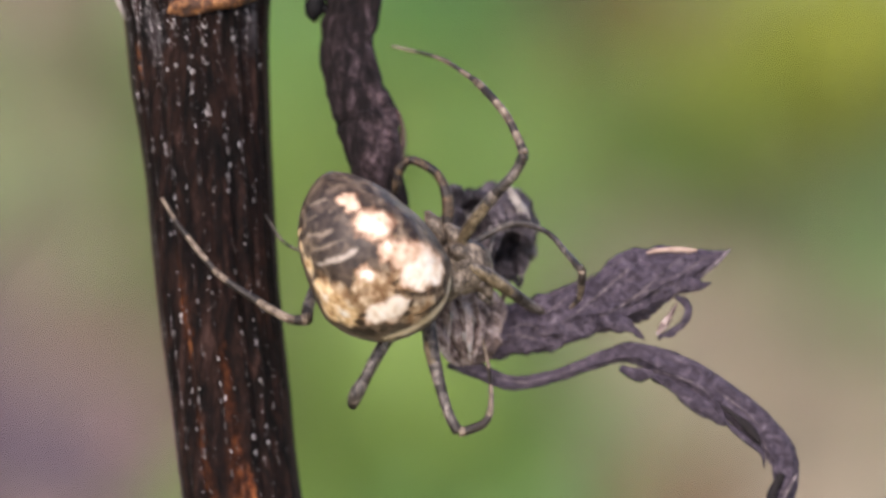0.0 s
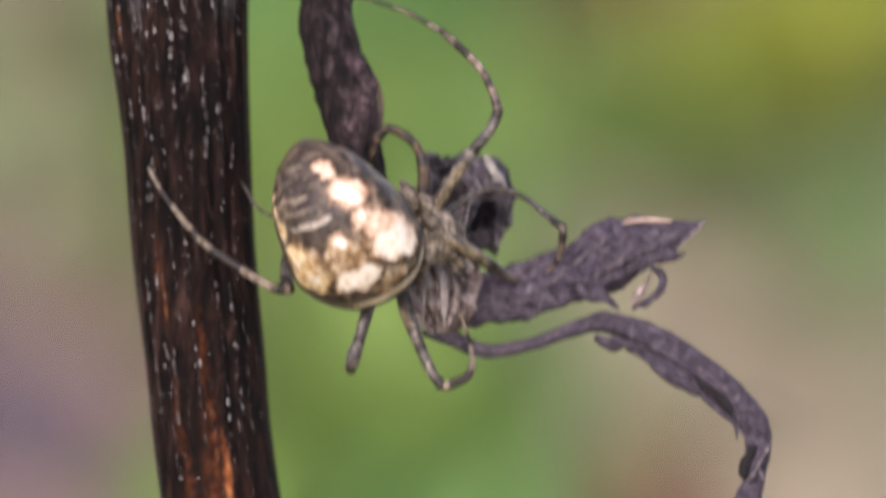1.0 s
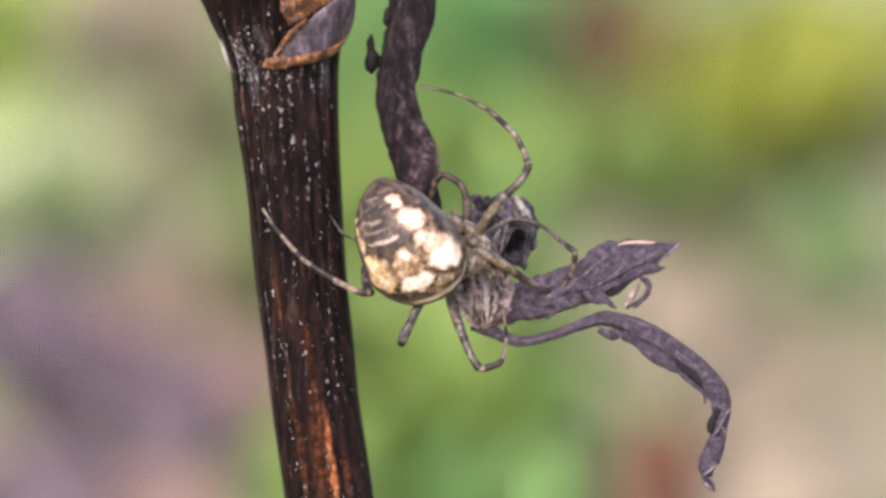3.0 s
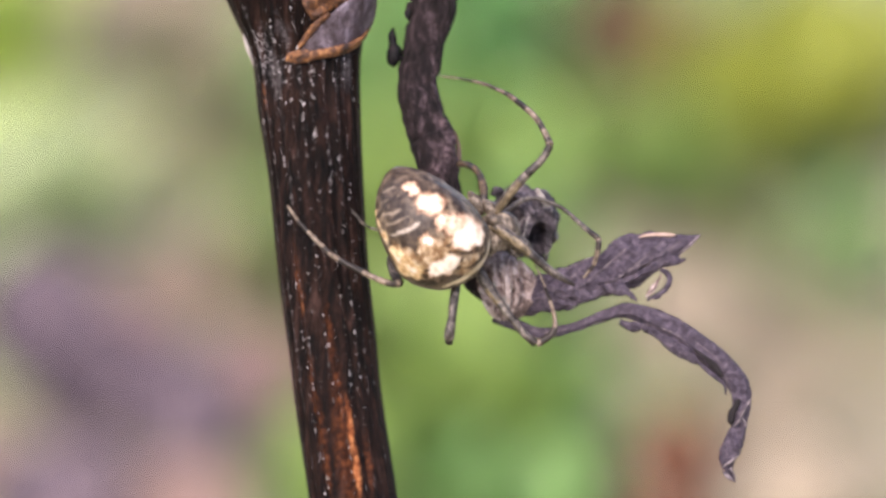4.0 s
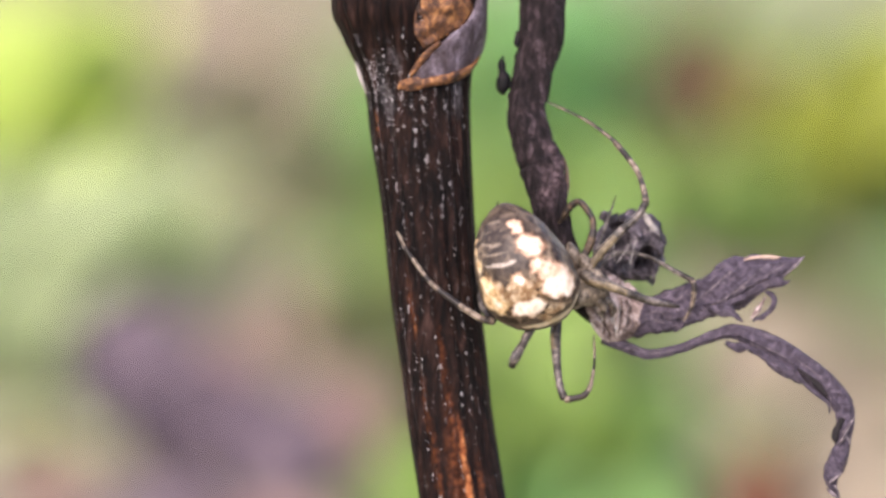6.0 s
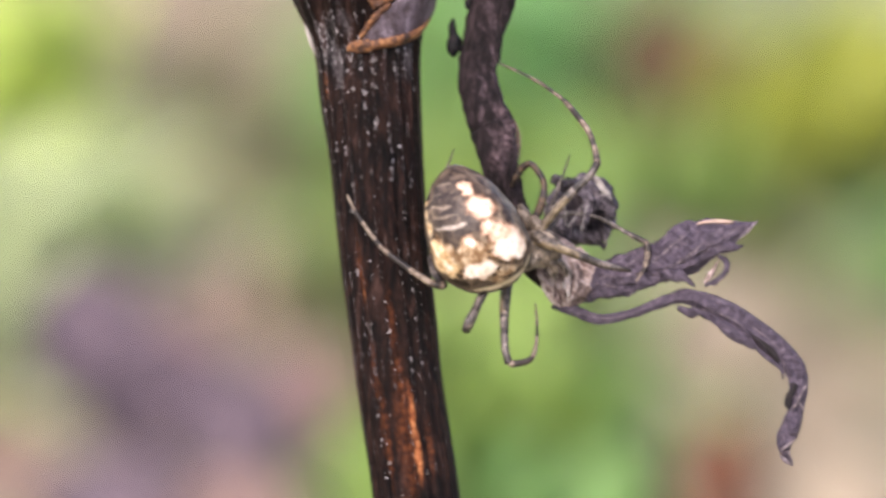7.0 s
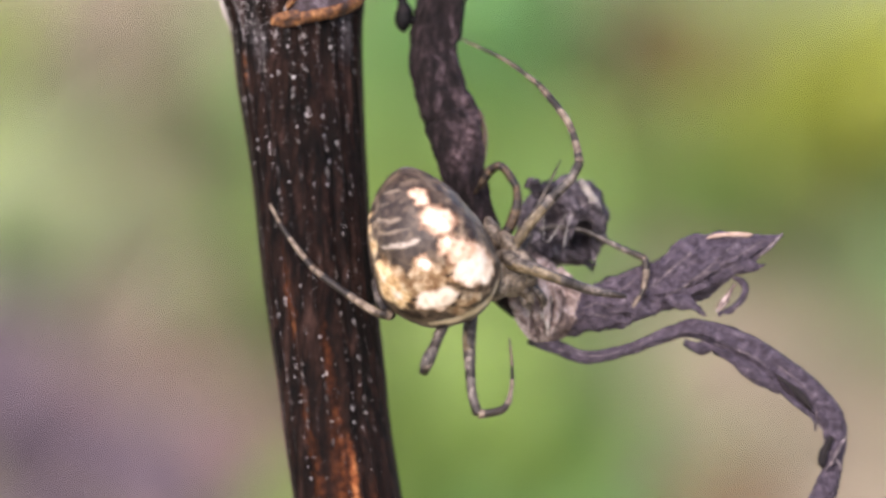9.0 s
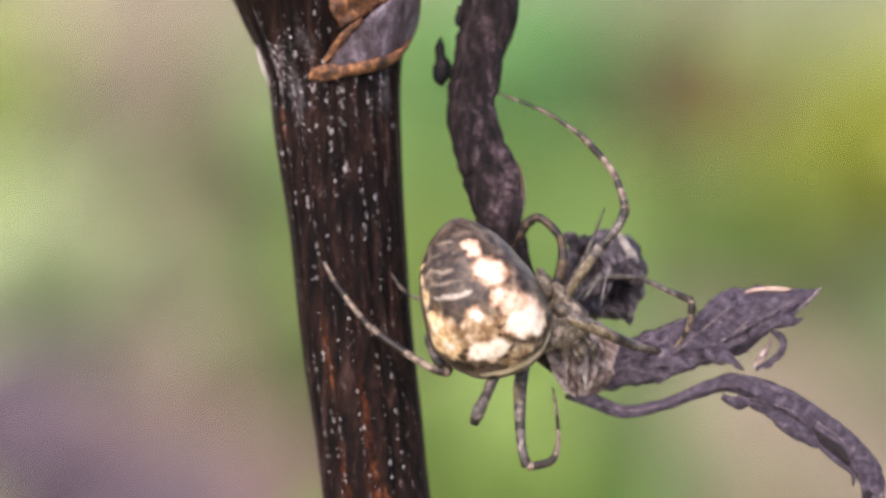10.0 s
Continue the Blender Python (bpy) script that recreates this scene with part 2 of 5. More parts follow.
layer([(0.018, 0.012, 0.01), (0.044, 0.031, 0.024), (0.085, 0.061, 0.047)],
      marks((-1.25, 1.51, 3.6, 0.68), (-1.47, 0.84, 3.4, 0.55), (-1.4, 2.2, 3, 0.5), (-0.64, 0.62, 4, 0.5), (-1, 0.2, 3.9, 0.42), (-1.73, 1.97, 2.6, 0.55)), 0.3, 0.8, 0.85)
layer([(0.24, 0.18, 0.13), (0.42, 0.34, 0.26)],
      arc((-2.2, 1.62, 3), (-1.75, 1.72, 3.4), (-1.15, 2.05, 3.7), 0.055, 22) + arc((-2.05, 1.2, 3.6), (-1.55, 1.2, 3.9), (-1.0, 1.6, 4), 0.06, 22)
      + arc((-2.12, 2.02, 2.8), (-1.8, 2.12, 3.1), (-1.3, 2.36, 3.3), 0.05, 18) + arc((-1.95, 0.86, 3.3), (-1.5, 0.84, 3.7), (-0.98, 1.2, 3.9), 0.04, 16) + arc((-1.75, 2.4, 3.3), (-1.6, 2.45, 3.7), (-1.35, 2.6, 3.9), 0.04, 8), 0.12, 1.0, 0.5)
layer([(0.3, 0.25, 0.2), (0.54, 0.47, 0.4)], arc((-1.75, 0.46, 3.6), (-1.2, 0.44, 3.9), (-0.72, 0.86, 4), 0.08, 22), 0.14, 0.9, 0.7)
layer([(0.15, 0.08, 0.038), (0.26, 0.16, 0.085), (0.42, 0.3, 0.185), (0.6, 0.48, 0.34)],
      marks((-1.17, -0.5, 3.1, 0.45), (-0.56, -0.78, 3.6, 0.5), (0.01, -0.4, 3.7, 0.5), (0.35, -0.1, 3.9, 0.45), (-0.35, -0.15, 4, 0.42), (-1.58, -0.15, 3, 0.3), (0.92, -0.92, 3.1, 0.36), (1.27, -0.58, 3.1, 0.28)), 0.35, 0.8, 0.95)
layer([(0.4, 0.23, 0.1), (0.68, 0.48, 0.26), (0.85, 0.69, 0.47)], [(u, v, w, r * 1.22) for u, v, w, r in BAND], 0.22, 0.6, 1.0)
layer([(0.14, 0.06, 0.03), (0.3, 0.165, 0.095), (0.46, 0.3, 0.2)], [(u, v, w, r * 1.2) for u, v, w, r in PATCHES], 0.34, 0.5, 0.9)
layer([(0.44, 0.28, 0.185), (0.58, 0.41, 0.295), (0.7, 0.55, 0.43)], [(u, v, w, r * 0.97) for u, v, w, r in PATCHES], 0.3, 0.5, 0.97)
layer([(0.7, 0.56, 0.42), (0.82, 0.73, 0.61), (0.88, 0.82, 0.74)], CORES, 0.2, 0.9, 1.0)
layer([(0.5, 0.38, 0.22), (0.78, 0.67, 0.5)], arc((1.8, 0.01, 2.6), (1.72, -1.13, 2.4), (0.09, -1.55, 2.2), 0.14, 24), 0.12, 0.8, 0.95)
layer([(0.16, 0.1, 0.045), (0.4, 0.29, 0.14)], dots(46, 4, 0.03, 0.065, 0.25, 1.25) + dots(16, 12, 0.03, 0.06, 3.3, 4.4), 0.15, 0.9, 0.75)
layer([(0.02, 0.012, 0.007), (0.07, 0.042, 0.022)], dots(26, 21, 0.03, 0.06, 3.1, 5.0), 0.2, 1.0, 0.4)
layer([(0.008, 0.005, 0.004), (0.03, 0.018, 0.011)],
      marks((-0.6, -1.15, 3.2, 0.15), (-0.58, -0.95, 3.4, 0.12), (0.72, -0.92, 3.5, 0.15), (0.8, -0.62, 3.7, 0.13), (-0.36, -1.38, 2.9, 0.15), (0.01, -1.35, 3, 0.11), (-0.81, -1.36, 2.6, 0.14), (-1.76, 0.08, 3, 0.11), (-2.05, 0.65, 3, 0.06), (0.01, 1.96, 3, 0.14), (0.54, 1.45, 3, 0.16), (0.25, 2.1, 3, 0.12),
            (0.72, 1.15, 3, 0.14))
      + arc((0.4, -0.28, 4), (1.0, -0.5, 4), (1.74, -0.1, 4), 0.085, 14) + arc((0.94, -0.96, 4), (1.34, -0.8, 4), (1.66, -0.39, 4), 0.07, 12) + arc((0.5, 0.12, 4), (0.42, -0.1, 4), (0.15, -0.2, 4), 0.045, 6)
      + arc((-1.55, 0.22, 4), (-1.1, -0.05, 4), (-0.72, 0.0, 4), 0.06, 9), 0.14, 0.7, 0.92)


def abdomen_colours(points):
    """The colour of the skin at points in millimetres from the abdomen's middle."""
    rough, fine = grain(points, 3.2, 3), grain(points, 6.5, 2, 3.1)
    col = shades(rough, [(0.022, 0.014, 0.01), (0.055, 0.038, 0.027), (0.1, 0.071, 0.05), (0.18, 0.132, 0.09)], 0.2, 0.85)
    off = np.stack([grain(points, 2.4, 3, 11.0 + k * 5) - 0.5 for k in range(3)], 1)
    for n, (colours, places, waver, soft, strength) in enumerate(PATTERN):
        at_ = points + off * waver
        mask = np.zeros(len(points))
        for u, v, w, r in places:
            d = np.sqrt(((at_ - (u, v, w)) ** 2).sum(1))
            t = np.clip((r * (1 + soft / 2) - d) / (r * soft), 0, 1)
            mask = np.maximum(mask, t * t * (3 - 2 * t))
        mask = (mask * strength)[:, None]
        col = col * (1 - mask) + shades(rough * 0.6 + fine * 0.4, colours, 0.2, 0.78) * mask
    return np.clip(col, 0, 1)


skin = BELLY.node_tree.nodes.new("ShaderNodeVertexColor")
skin.layer_name = "skin"
BELLY.node_tree.links.new(skin.outputs[0], BELLY.node_tree.nodes["Principled BSDF"].inputs["Base Color"])
SHELL = material("spider_carapace", [(0.018, 0.013, 0.01), (0.1, 0.078, 0.058), (0.3, 0.245, 0.19)], 2600, rough=0.4, bump=0.4)
SOIL = material("mossy_ground", [(0.14, 0.15, 0.065), (0.21, 0.2, 0.105), (0.28, 0.238, 0.16), (0.34, 0.277, 0.205)], 60, rough=0.95, bump=0.6, bump_scale=600)


def on_ground(*places):
    """Marks for spots() from places on the ground: x, y, radius in millimetres."""
    return [(*(TURN.inverted() @ Vector((x, y, 0))), r) for x, y, r in places]


# moss and small greenery that covers parts of the soil
spots(SOIL, [(0.14, 0.26, 0.06), (0.22, 0.36, 0.1), (0.3, 0.44, 0.15)],
      on_ground((-0.2, 135.2, 6.7), (1.6, 149.7, 6.6), (-1.1, 166.9, 7.0), (1.6, 183.7, 7.1), (-1.3, 201.2, 7.8), (1.5, 219.5, 8.6), (8.5, 191.8, 7.2), (13.3, 197.6, 7.8), (7.3, 232.0, 9.6), (16.7, 171.3, 3.2), (-6.7, 183.7, 5.5), (-3.4, 125.2, 6.6)),
      6, 110, soft=0.9, scale=150, strength=0.8)
spots(SOIL, [(0.3, 0.38, 0.17), (0.4, 0.48, 0.24), (0.48, 0.55, 0.3)],
      on_ground((-23.5, 161.5, 5.4), (-24.1, 178.1, 7.1), (-25.4, 201.3, 7.9), (-18.7, 181.4, 4.7), (-23.9, 147.6, 4.2), (17.4, 230.7, 5.8)), 6, 110, soft=0.9, scale=150, strength=0.8)
GRASS = material("grass_blade", [(0.05, 0.12, 0.02), (0.12, 0.24, 0.05), (0.3, 0.33, 0.12)], 60, rough=0.6, random_tone=0.5, island=True, through_light=0.3)
STRAW = material("dry_straw", [(0.22, 0.165, 0.11), (0.34, 0.27, 0.19), (0.45, 0.37, 0.27)], 500, rough=0.8, random_tone=0.3)
GREEN = material("green_herb_leaf", [(0.25, 0.452, 0.148), (0.342, 0.57, 0.208), (0.433, 0.672, 0.283)], 350, rough=0.5, random_tone=0.25, through_light=0.3)
FRESH = material("light_green_leaf", [(0.315, 0.572, 0.238), (0.394, 0.687, 0.309), (0.473, 0.779, 0.392)], 350, rough=0.5, random_tone=0.25, through_light=0.3)
MOSS = material("moss_green_leaf", [(0.215, 0.342, 0.074), (0.305, 0.452, 0.117), (0.405, 0.55, 0.178)], 350, rough=0.5, random_tone=0.25, through_light=0.3)
SAGE = material("pale_sage_leaf", [(0.391, 0.482, 0.253), (0.494, 0.582, 0.322), (0.598, 0.672, 0.402)], 350, rough=0.6, random_tone=0.25, through_light=0.3)
OLIVE = material("dark_olive_leaf", [(0.14, 0.176, 0.063), (0.21, 0.243, 0.091), (0.294, 0.324, 0.133)], 350, rough=0.6, random_tone=0.25, through_light=0.2)
LIME = material("pale_lime_leaf", [(0.56, 0.68, 0.17), (0.66, 0.78, 0.24), (0.74, 0.84, 0.32)], 350, rough=0.5, random_tone=0.2, through_light=0.25)
YELLOW = material("yellow_green_leaf", [(0.277, 0.327, 0.036), (0.366, 0.416, 0.057), (0.455, 0.495, 0.093)], 350, rough=0.5, random_tone=0.25, through_light=0.3)
BROWN = material("brown_dead_leaf", [(0.13, 0.085, 0.043), (0.2, 0.14, 0.067), (0.28, 0.2, 0.104)], 380, rough=0.8, random_tone=0.2)
PINK = material("pinkish_dead_leaf", [(0.276, 0.181, 0.158), (0.391, 0.266, 0.226), (0.506, 0.362, 0.316)], 380, rough=0.8, random_tone=0.2)
PURPLE = material("purplish_dead_leaf", [(0.112, 0.084, 0.101), (0.174, 0.132, 0.155), (0.246, 0.19, 0.218)], 380, rough=0.8, random_tone=0.25)
RED = material("reddish_dead_leaf", [(0.16, 0.06, 0.03), (0.23, 0.095, 0.05), (0.31, 0.15, 0.085)], 380, rough=0.8, random_tone=0.2)
TAUPE = material("straw_dead_leaf", [(0.319, 0.264, 0.187), (0.418, 0.352, 0.259), (0.517, 0.44, 0.33)], 380, rough=0.85, random_tone=0.25)


# ---- builders ----
def empty(name, u, v, w, parent=None):
    """An Empty at a place of the tilted axes."""
    return placed(new(name), FRAME @ Vector((u, v, w)), parent)


def placed(ob, where, parent):
    ob["where"] = tuple(where)
    if parent:
        ob.parent = parent
        ob.location = Vector(where) - Vector(parent["where"])
    else:
        ob.location = where
    return ob


def part(name, bm, mat, parent=None, label="", origin=None, smooth=True):
    """Links a bmesh, in millimetres of the tilted axes, as one mesh object under a thing or a part."""
    where = FRAME @ Vector(origin) if origin else Vector(parent["where"]) if parent else FRAME @ sum((v.co for v in bm.verts), Vector()) * 1
    me = bpy.data.meshes.new(name)
    bm.transform(Matrix.Translation(-Vector(where)) @ FRAME)
    for face in bm.faces:
        face.smooth = smooth
    bm.to_mesh(me)
    bm.free()
    for one in mat if isinstance(mat, (list, tuple)) else [mat]:
        me.materials.append(one)
    ob = placed(new(name, me), where, parent)
    return tagged(ob, label)


def sections(path):
    """Side and front vectors along a path, turned as little as possible; the front keeps towards w."""
    ways = np.gradient(path, axis=0)
    ways /= np.linalg.norm(ways, axis=1)[:, None] + 1e-9
    out = []
    front = np.array([0.0, 0, 1]) if abs(ways[0][2]) < 0.9 else np.array([0.0, 1, 0])
    for way in ways:
        front = front - way * (front @ way)
        front /= np.linalg.norm(front) + 1e-9
        out.append((np.cross(front, way), front))
    return out


def tube(points, around=12, steps=6, shape=None, bm=None, flat=1.0, bands=None):
    """A tapered tube through rows (u, v, w, radius). shape(angle, s) scales the radius; bands(s) gives the material's number."""
    bm = bm or bmesh.new()
    rows = spline(points, steps)
    path, radii = rows[:, :3], np.maximum(rows[:, 3], 0.004)
    rings = []
    for n, (p, r, (side, front)) in enumerate(zip(path, radii, sections(path))):
        s = n / (len(path) - 1)
        ring = []
        for k in range(around):
            a = 2 * math.pi * k / around
            f = shape(a, s) if shape else 1.0
            ring.append(bm.verts.new(p + r * f * (math.cos(a) * side + flat * math.sin(a) * front)))
        rings.append(ring)
    for n, (one, two) in enumerate(zip(rings, rings[1:])):
        number = bands((n + 0.5) / (len(rings) - 1)) if bands else 0
        for k in range(around):
            face = bm.faces.new((one[k], one[(k + 1) % around], two[(k + 1) % around], two[k]))
            face.material_index = number
    for ring, s in ((rings[0], 0.0), (rings[-1], 1.0)):
        face = bm.faces.new(ring)
        face.material_index = bands(s) if bands else 0
    bmesh.ops.recalc_face_normals(bm, faces=bm.faces)
    return bm


def sheet(points, across=10, steps=6, curl=0.0, wave=0.0, seed=0, thick=0.06, twist=0.0, ragged=0.0, turn=0.0):
    """A thin curled strip of leaf through rows (u, v, w, half width), with thickness. curl: radians by which it rolls up across;
    twist: turns along its length; wave: height of the crumples."""
    bm = bmesh.new()
    rows = spline(points, steps)
    path, half = rows[:, :3], np.maximum(rows[:, 3], 0.01)
    lay = []
    for n, (p, h, (side, front)) in enumerate(zip(path, half, sections(path))):
        s = n / (len(path) - 1)
        t = turn + twist * 2 * math.pi * s
        a, b = math.cos(t) * side + math.sin(t) * front, math.cos(t) * front - math.sin(t) * side
        row = []
        for k in range(across + 1):
            x = 2 * k / across - 1
            edge = 1 + ragged * noise.noise(Vector((s * 23, x * 2, seed)))
            if curl > 0.01:
                roll = curl * x * (1 + 0.25 * math.sin(s * 7 + seed))
                du, dw = math.sin(roll) / curl, (math.cos(roll) - 1) / curl
            else:
                du, dw = x, 0
            lump = wave * noise.noise(Vector((s * 9, x * 2.2, seed + 5))) + wave * 0.5 * noise.noise(Vector((s * 25, x * 5, seed + 9)))
            row.append(bm.verts.new(p + h * edge * (du * a + dw * b) + lump * b))
        lay.append(row)
    for one, two in zip(lay, lay[1:]):
        for k in range(across):
            bm.faces.new((one[k], one[k + 1], two[k + 1], two[k]))
    bmesh.ops.recalc_face_normals(bm, faces=bm.faces)
    bmesh.ops.solidify(bm, geom=bm.faces[:], thickness=thick)
    return bm


def blob(centre, axes, seed=0, rough=0.05, rings=24, around=32, taper=None, turn=None):
    """An uneven ball with half axes along the columns of turn."""
    bm = bmesh.new()
    bmesh.ops.create_uvsphere(bm, u_segments=around, v_segments=rings, radius=1)
    for v in bm.verts:
        c = v.co.copy()
        f = 1 + rough * noise.noise(c * 2.3 + Vector((seed, 0, 0)))
        c = c * f
        if taper:
            c = taper(c)
        c = Vector((c.x * axes[0], c.y * axes[1], c.z * axes[2]))
        v.co = (turn @ c if turn else c) + Vector(centre)
    return bm


# ---- ground ----
def ground():
    bm = bmesh.new()
    edges = sorted({*np.linspace(-0.6, 0.9, 76).round(4).tolist(), -400, -60, -10, -2, 2.5, 12, 60, 400})
    lay = []
    for y in edges:
        row = []
        for x in edges:
            far = max(abs(x), abs(y - 0.2))
            z = (0.003 * noise.noise(Vector((x * 30, y * 30, 1))) + 0.002 * noise.noise(Vector((x * 90, y * 90, 4)))) if far < 0.8 else 0
            row.append(bm.verts.new((x, y, z)))
        lay.append(row)
    for one, two in zip(lay, lay[1:]):
        for k in range(len(edges) - 1):
            bm.faces.new((one[k], one[k + 1], two[k + 1], two[k]))
    me = bpy.data.meshes.new("ground")
    for face in bm.faces:
        face.smooth = True
    bm.to_mesh(me)
    bm.free()
    me.materials.append(SOIL)
    tagged(new("ground", me), "mossy ground with soil and plant litter", "ground", kind="structure")


ground()

from mathutils.bvhtree import BVHTree

# ---- the dead plant ----
stalk_down = Vector((-2.96, -9.19, -1.5)) - Vector((-4.7, 6.67, -1.5))
stalk_down.normalize()
foot = Vector((-2.96, -9.19, -1.5))
reach = -(FRAME @ foot).z / ((TURN @ stalk_down).z * MM)
base = foot + stalk_down * (reach + 2)
plant = empty("dead_plant", *(foot + stalk_down * reach))
tagged(plant, "withered dark brown plant with shrivelled grey leaves standing in low greenery", "plant")


def stalk_ribs(a, s):
    return 1 + 0.028 * math.cos(17 * a + 2 * s) + 0.014 * math.cos(29 * a + 1) + 0.02 * noise.noise(Vector((math.cos(a) * 2, math.sin(a) * 2, s * 9)))


STALK_ROWS = [(*base, 1.62), (*(foot + stalk_down * reach * 0.6), 1.58), (*(foot + stalk_down * reach * 0.3), 1.57), (*(foot + stalk_down * 9), 1.56), (*(foot + stalk_down * 4), 1.56), (-2.96, -9.19, -1.5, 1.56), (-3.53, -5.35, -1.5, 1.57),
              (-3.76, -3.24, -1.5, 1.6), (-4.15, -0.08, -1.5, 1.64), (-4.4, 3.09, -1.5, 1.7), (-4.64, 5.62, -1.5, 1.84),
              (-4.72, 7.09, -1.5, 1.93), (-4.83, 8.36, -1.5, 2.2), (-4.93, 9.41, -1.5, 2.55), (-5.07, 10.69, -1.6, 2.9),
              (-5.4, 12.84, -2, 2.5), (-5.64, 16.3, -2.6, 1.9), (-6.52, 27.02, -5, 1.6)]
ORIGIN = foot + stalk_down * reach


def from_root(place, *rest):
    return tuple(a - b for a, b in zip(place[:3], ORIGIN)) + rest


spots(BARK, [(0.012, 0.004, 0.0025), (0.05, 0.015, 0.006), (0.13, 0.04, 0.014)],
      [from_root((-4.94, -1.12, -0.2), 0.14), from_root((-4.47, -4.88, -0.2), 0.13), from_root((-4.07, -7.37, -0.1), 0.18), from_root((-3.3, -7.2, 0.05), 0.3), from_root((-4.36, -6.54, 0), 0.22), from_root((-3.84, -2.99, 0.1), 0.12),
       from_root((-3.5, -5.2, 0.05), 0.16), from_root((-2.4, -7.6, -0.2), 0.12)],
      0.3, 3200, soft=1.4, along=TURN @ stalk_down, stretch=9, strength=0.8, scale=4500)
spots(BARK, [(0.08, 0.02, 0.007), (0.26, 0.085, 0.03), (0.5, 0.22, 0.09)],
      [from_root((-3.08, -6.4, 0.05), 0.1), from_root((-2.83, -7.9, 0.05), 0.11), from_root((-3.2, -5.6, 0.05), 0.05), from_root((-6.24, 5.89, -0.7), 0.05), from_root((-4.9, -1.7, -0.15), 0.045)],
      0.24, 3600, soft=1.3, along=TURN @ stalk_down, stretch=8, scale=4500)
spots(BARK, [(0.01, 0.008, 0.008), (0.05, 0.045, 0.05), (0.2, 0.19, 0.2)],
      [from_root((-5.85, 6.84, 0), 0.26), from_root((-5.5, 8.33, 0.5), 0.2), from_root((-5.77, 8.85, 0.4), 0.2), from_root((-3.13, 6.98, -0.2), 0.3), from_root((-3.23, 6.17, 0), 0.2)],
      0.55, 4200, soft=1.5, along=TURN @ stalk_down, stretch=2.4, strength=0.5, scale=9000)
stalk = part("stalk", tube(STALK_ROWS, 120, 14, stalk_ribs), BARK, plant, "dark brown ribbed stalk with rusty streaks")


def flecks():
    """Pale flecks on the stalk, in rows along its ribs, thicker near the node."""
    rnd = random.Random(11)
    rows = spline(STALK_ROWS, 14)
    frames = sections(rows[:, :3])
    bm = bmesh.new()
    first, node, last = 14 * 3, 14 * 10.6, 14 * 13
    clumps = [(14 * 12.0, 2.25, 70, 0.05, 4.5), (14 * 11.6, 0.7, 90, 0.1, 5), (14 * 13.2, 1.95, 70, 0.07, 6), (14 * 13.4, 1.75, 40, 0.05, 5), (14 * 11.3, 1.2, 50, 0.1, 5), (14 * 10.8, 0.9, 60, 0.06, 9), (14 * 10.9, 1.65, 40, 0.04, 9)]
    spots_ = [(rnd.uniform(first, last) if n % 2 else rnd.triangular(first, last, node), rnd.choice([0.35, 0.62, 0.86, 1.02, 1.2, 1.45, 1.62, 1.9, 2.15, 2.4, 2.7]) + rnd.gauss(0, 0.028), 1) for n in range(1500)]
    for at_, a, count, wide, long_ in clumps:
        spots_ += [(rnd.gauss(at_, long_), rnd.gauss(a, wide), 0.85) for n in range(count * 2)]
    for at_, a, grow in spots_:
        k = int(at_)
        t = at_ - k
        p = rows[k] * (1 - t) + rows[k + 1] * t
        side, front = frames[k]
        r = p[3] * stalk_ribs(a, at_ / (len(rows) - 1)) + 0.004
        out = math.cos(a) * side + math.sin(a) * front
        way = rows[k + 1][:3] - rows[k][:3]
        way /= np.linalg.norm(way)
        across = np.cross(way, out)
        size = grow * rnd.choice((0.007, 0.009, 0.012, 0.014, 0.017, 0.021, 0.027))
        long_ = size * rnd.choice((1.0, 1.3, 1.8, 2.6, 5.0))
        c = p[:3] + r * out
        ring = [bm.verts.new(c + size * math.cos(b) * rnd.uniform(0.6, 1.3) * across + long_ * math.sin(b) * rnd.uniform(0.6, 1.3) * way - 0.01 * out) for b in np.arange(6) * 2 * math.pi / 6]
        top = bm.verts.new(c + 0.012 * out)
        for b in range(6):
            bm.faces.new((ring[b], ring[(b + 1) % 6], top))
    return bm


tagged(part("lichen", flecks(), SPECK, stalk, "scattered whitish flecks"), kind="stuff")

# Bright rim of light on the stalk's left edge, modelled as a pale tube.
part("bark_flake", tube([(-7.15, 8.53, -1.6, 0.02), (-7.02, 8.1, -1.5, 0.07), (-6.87, 7.59, -1.4, 0.08), (-6.67, 7.04, -1.3, 0.02)], 8, 6), PALE_GREY, stalk, "whitish tube for the bright light along the bark's edge")


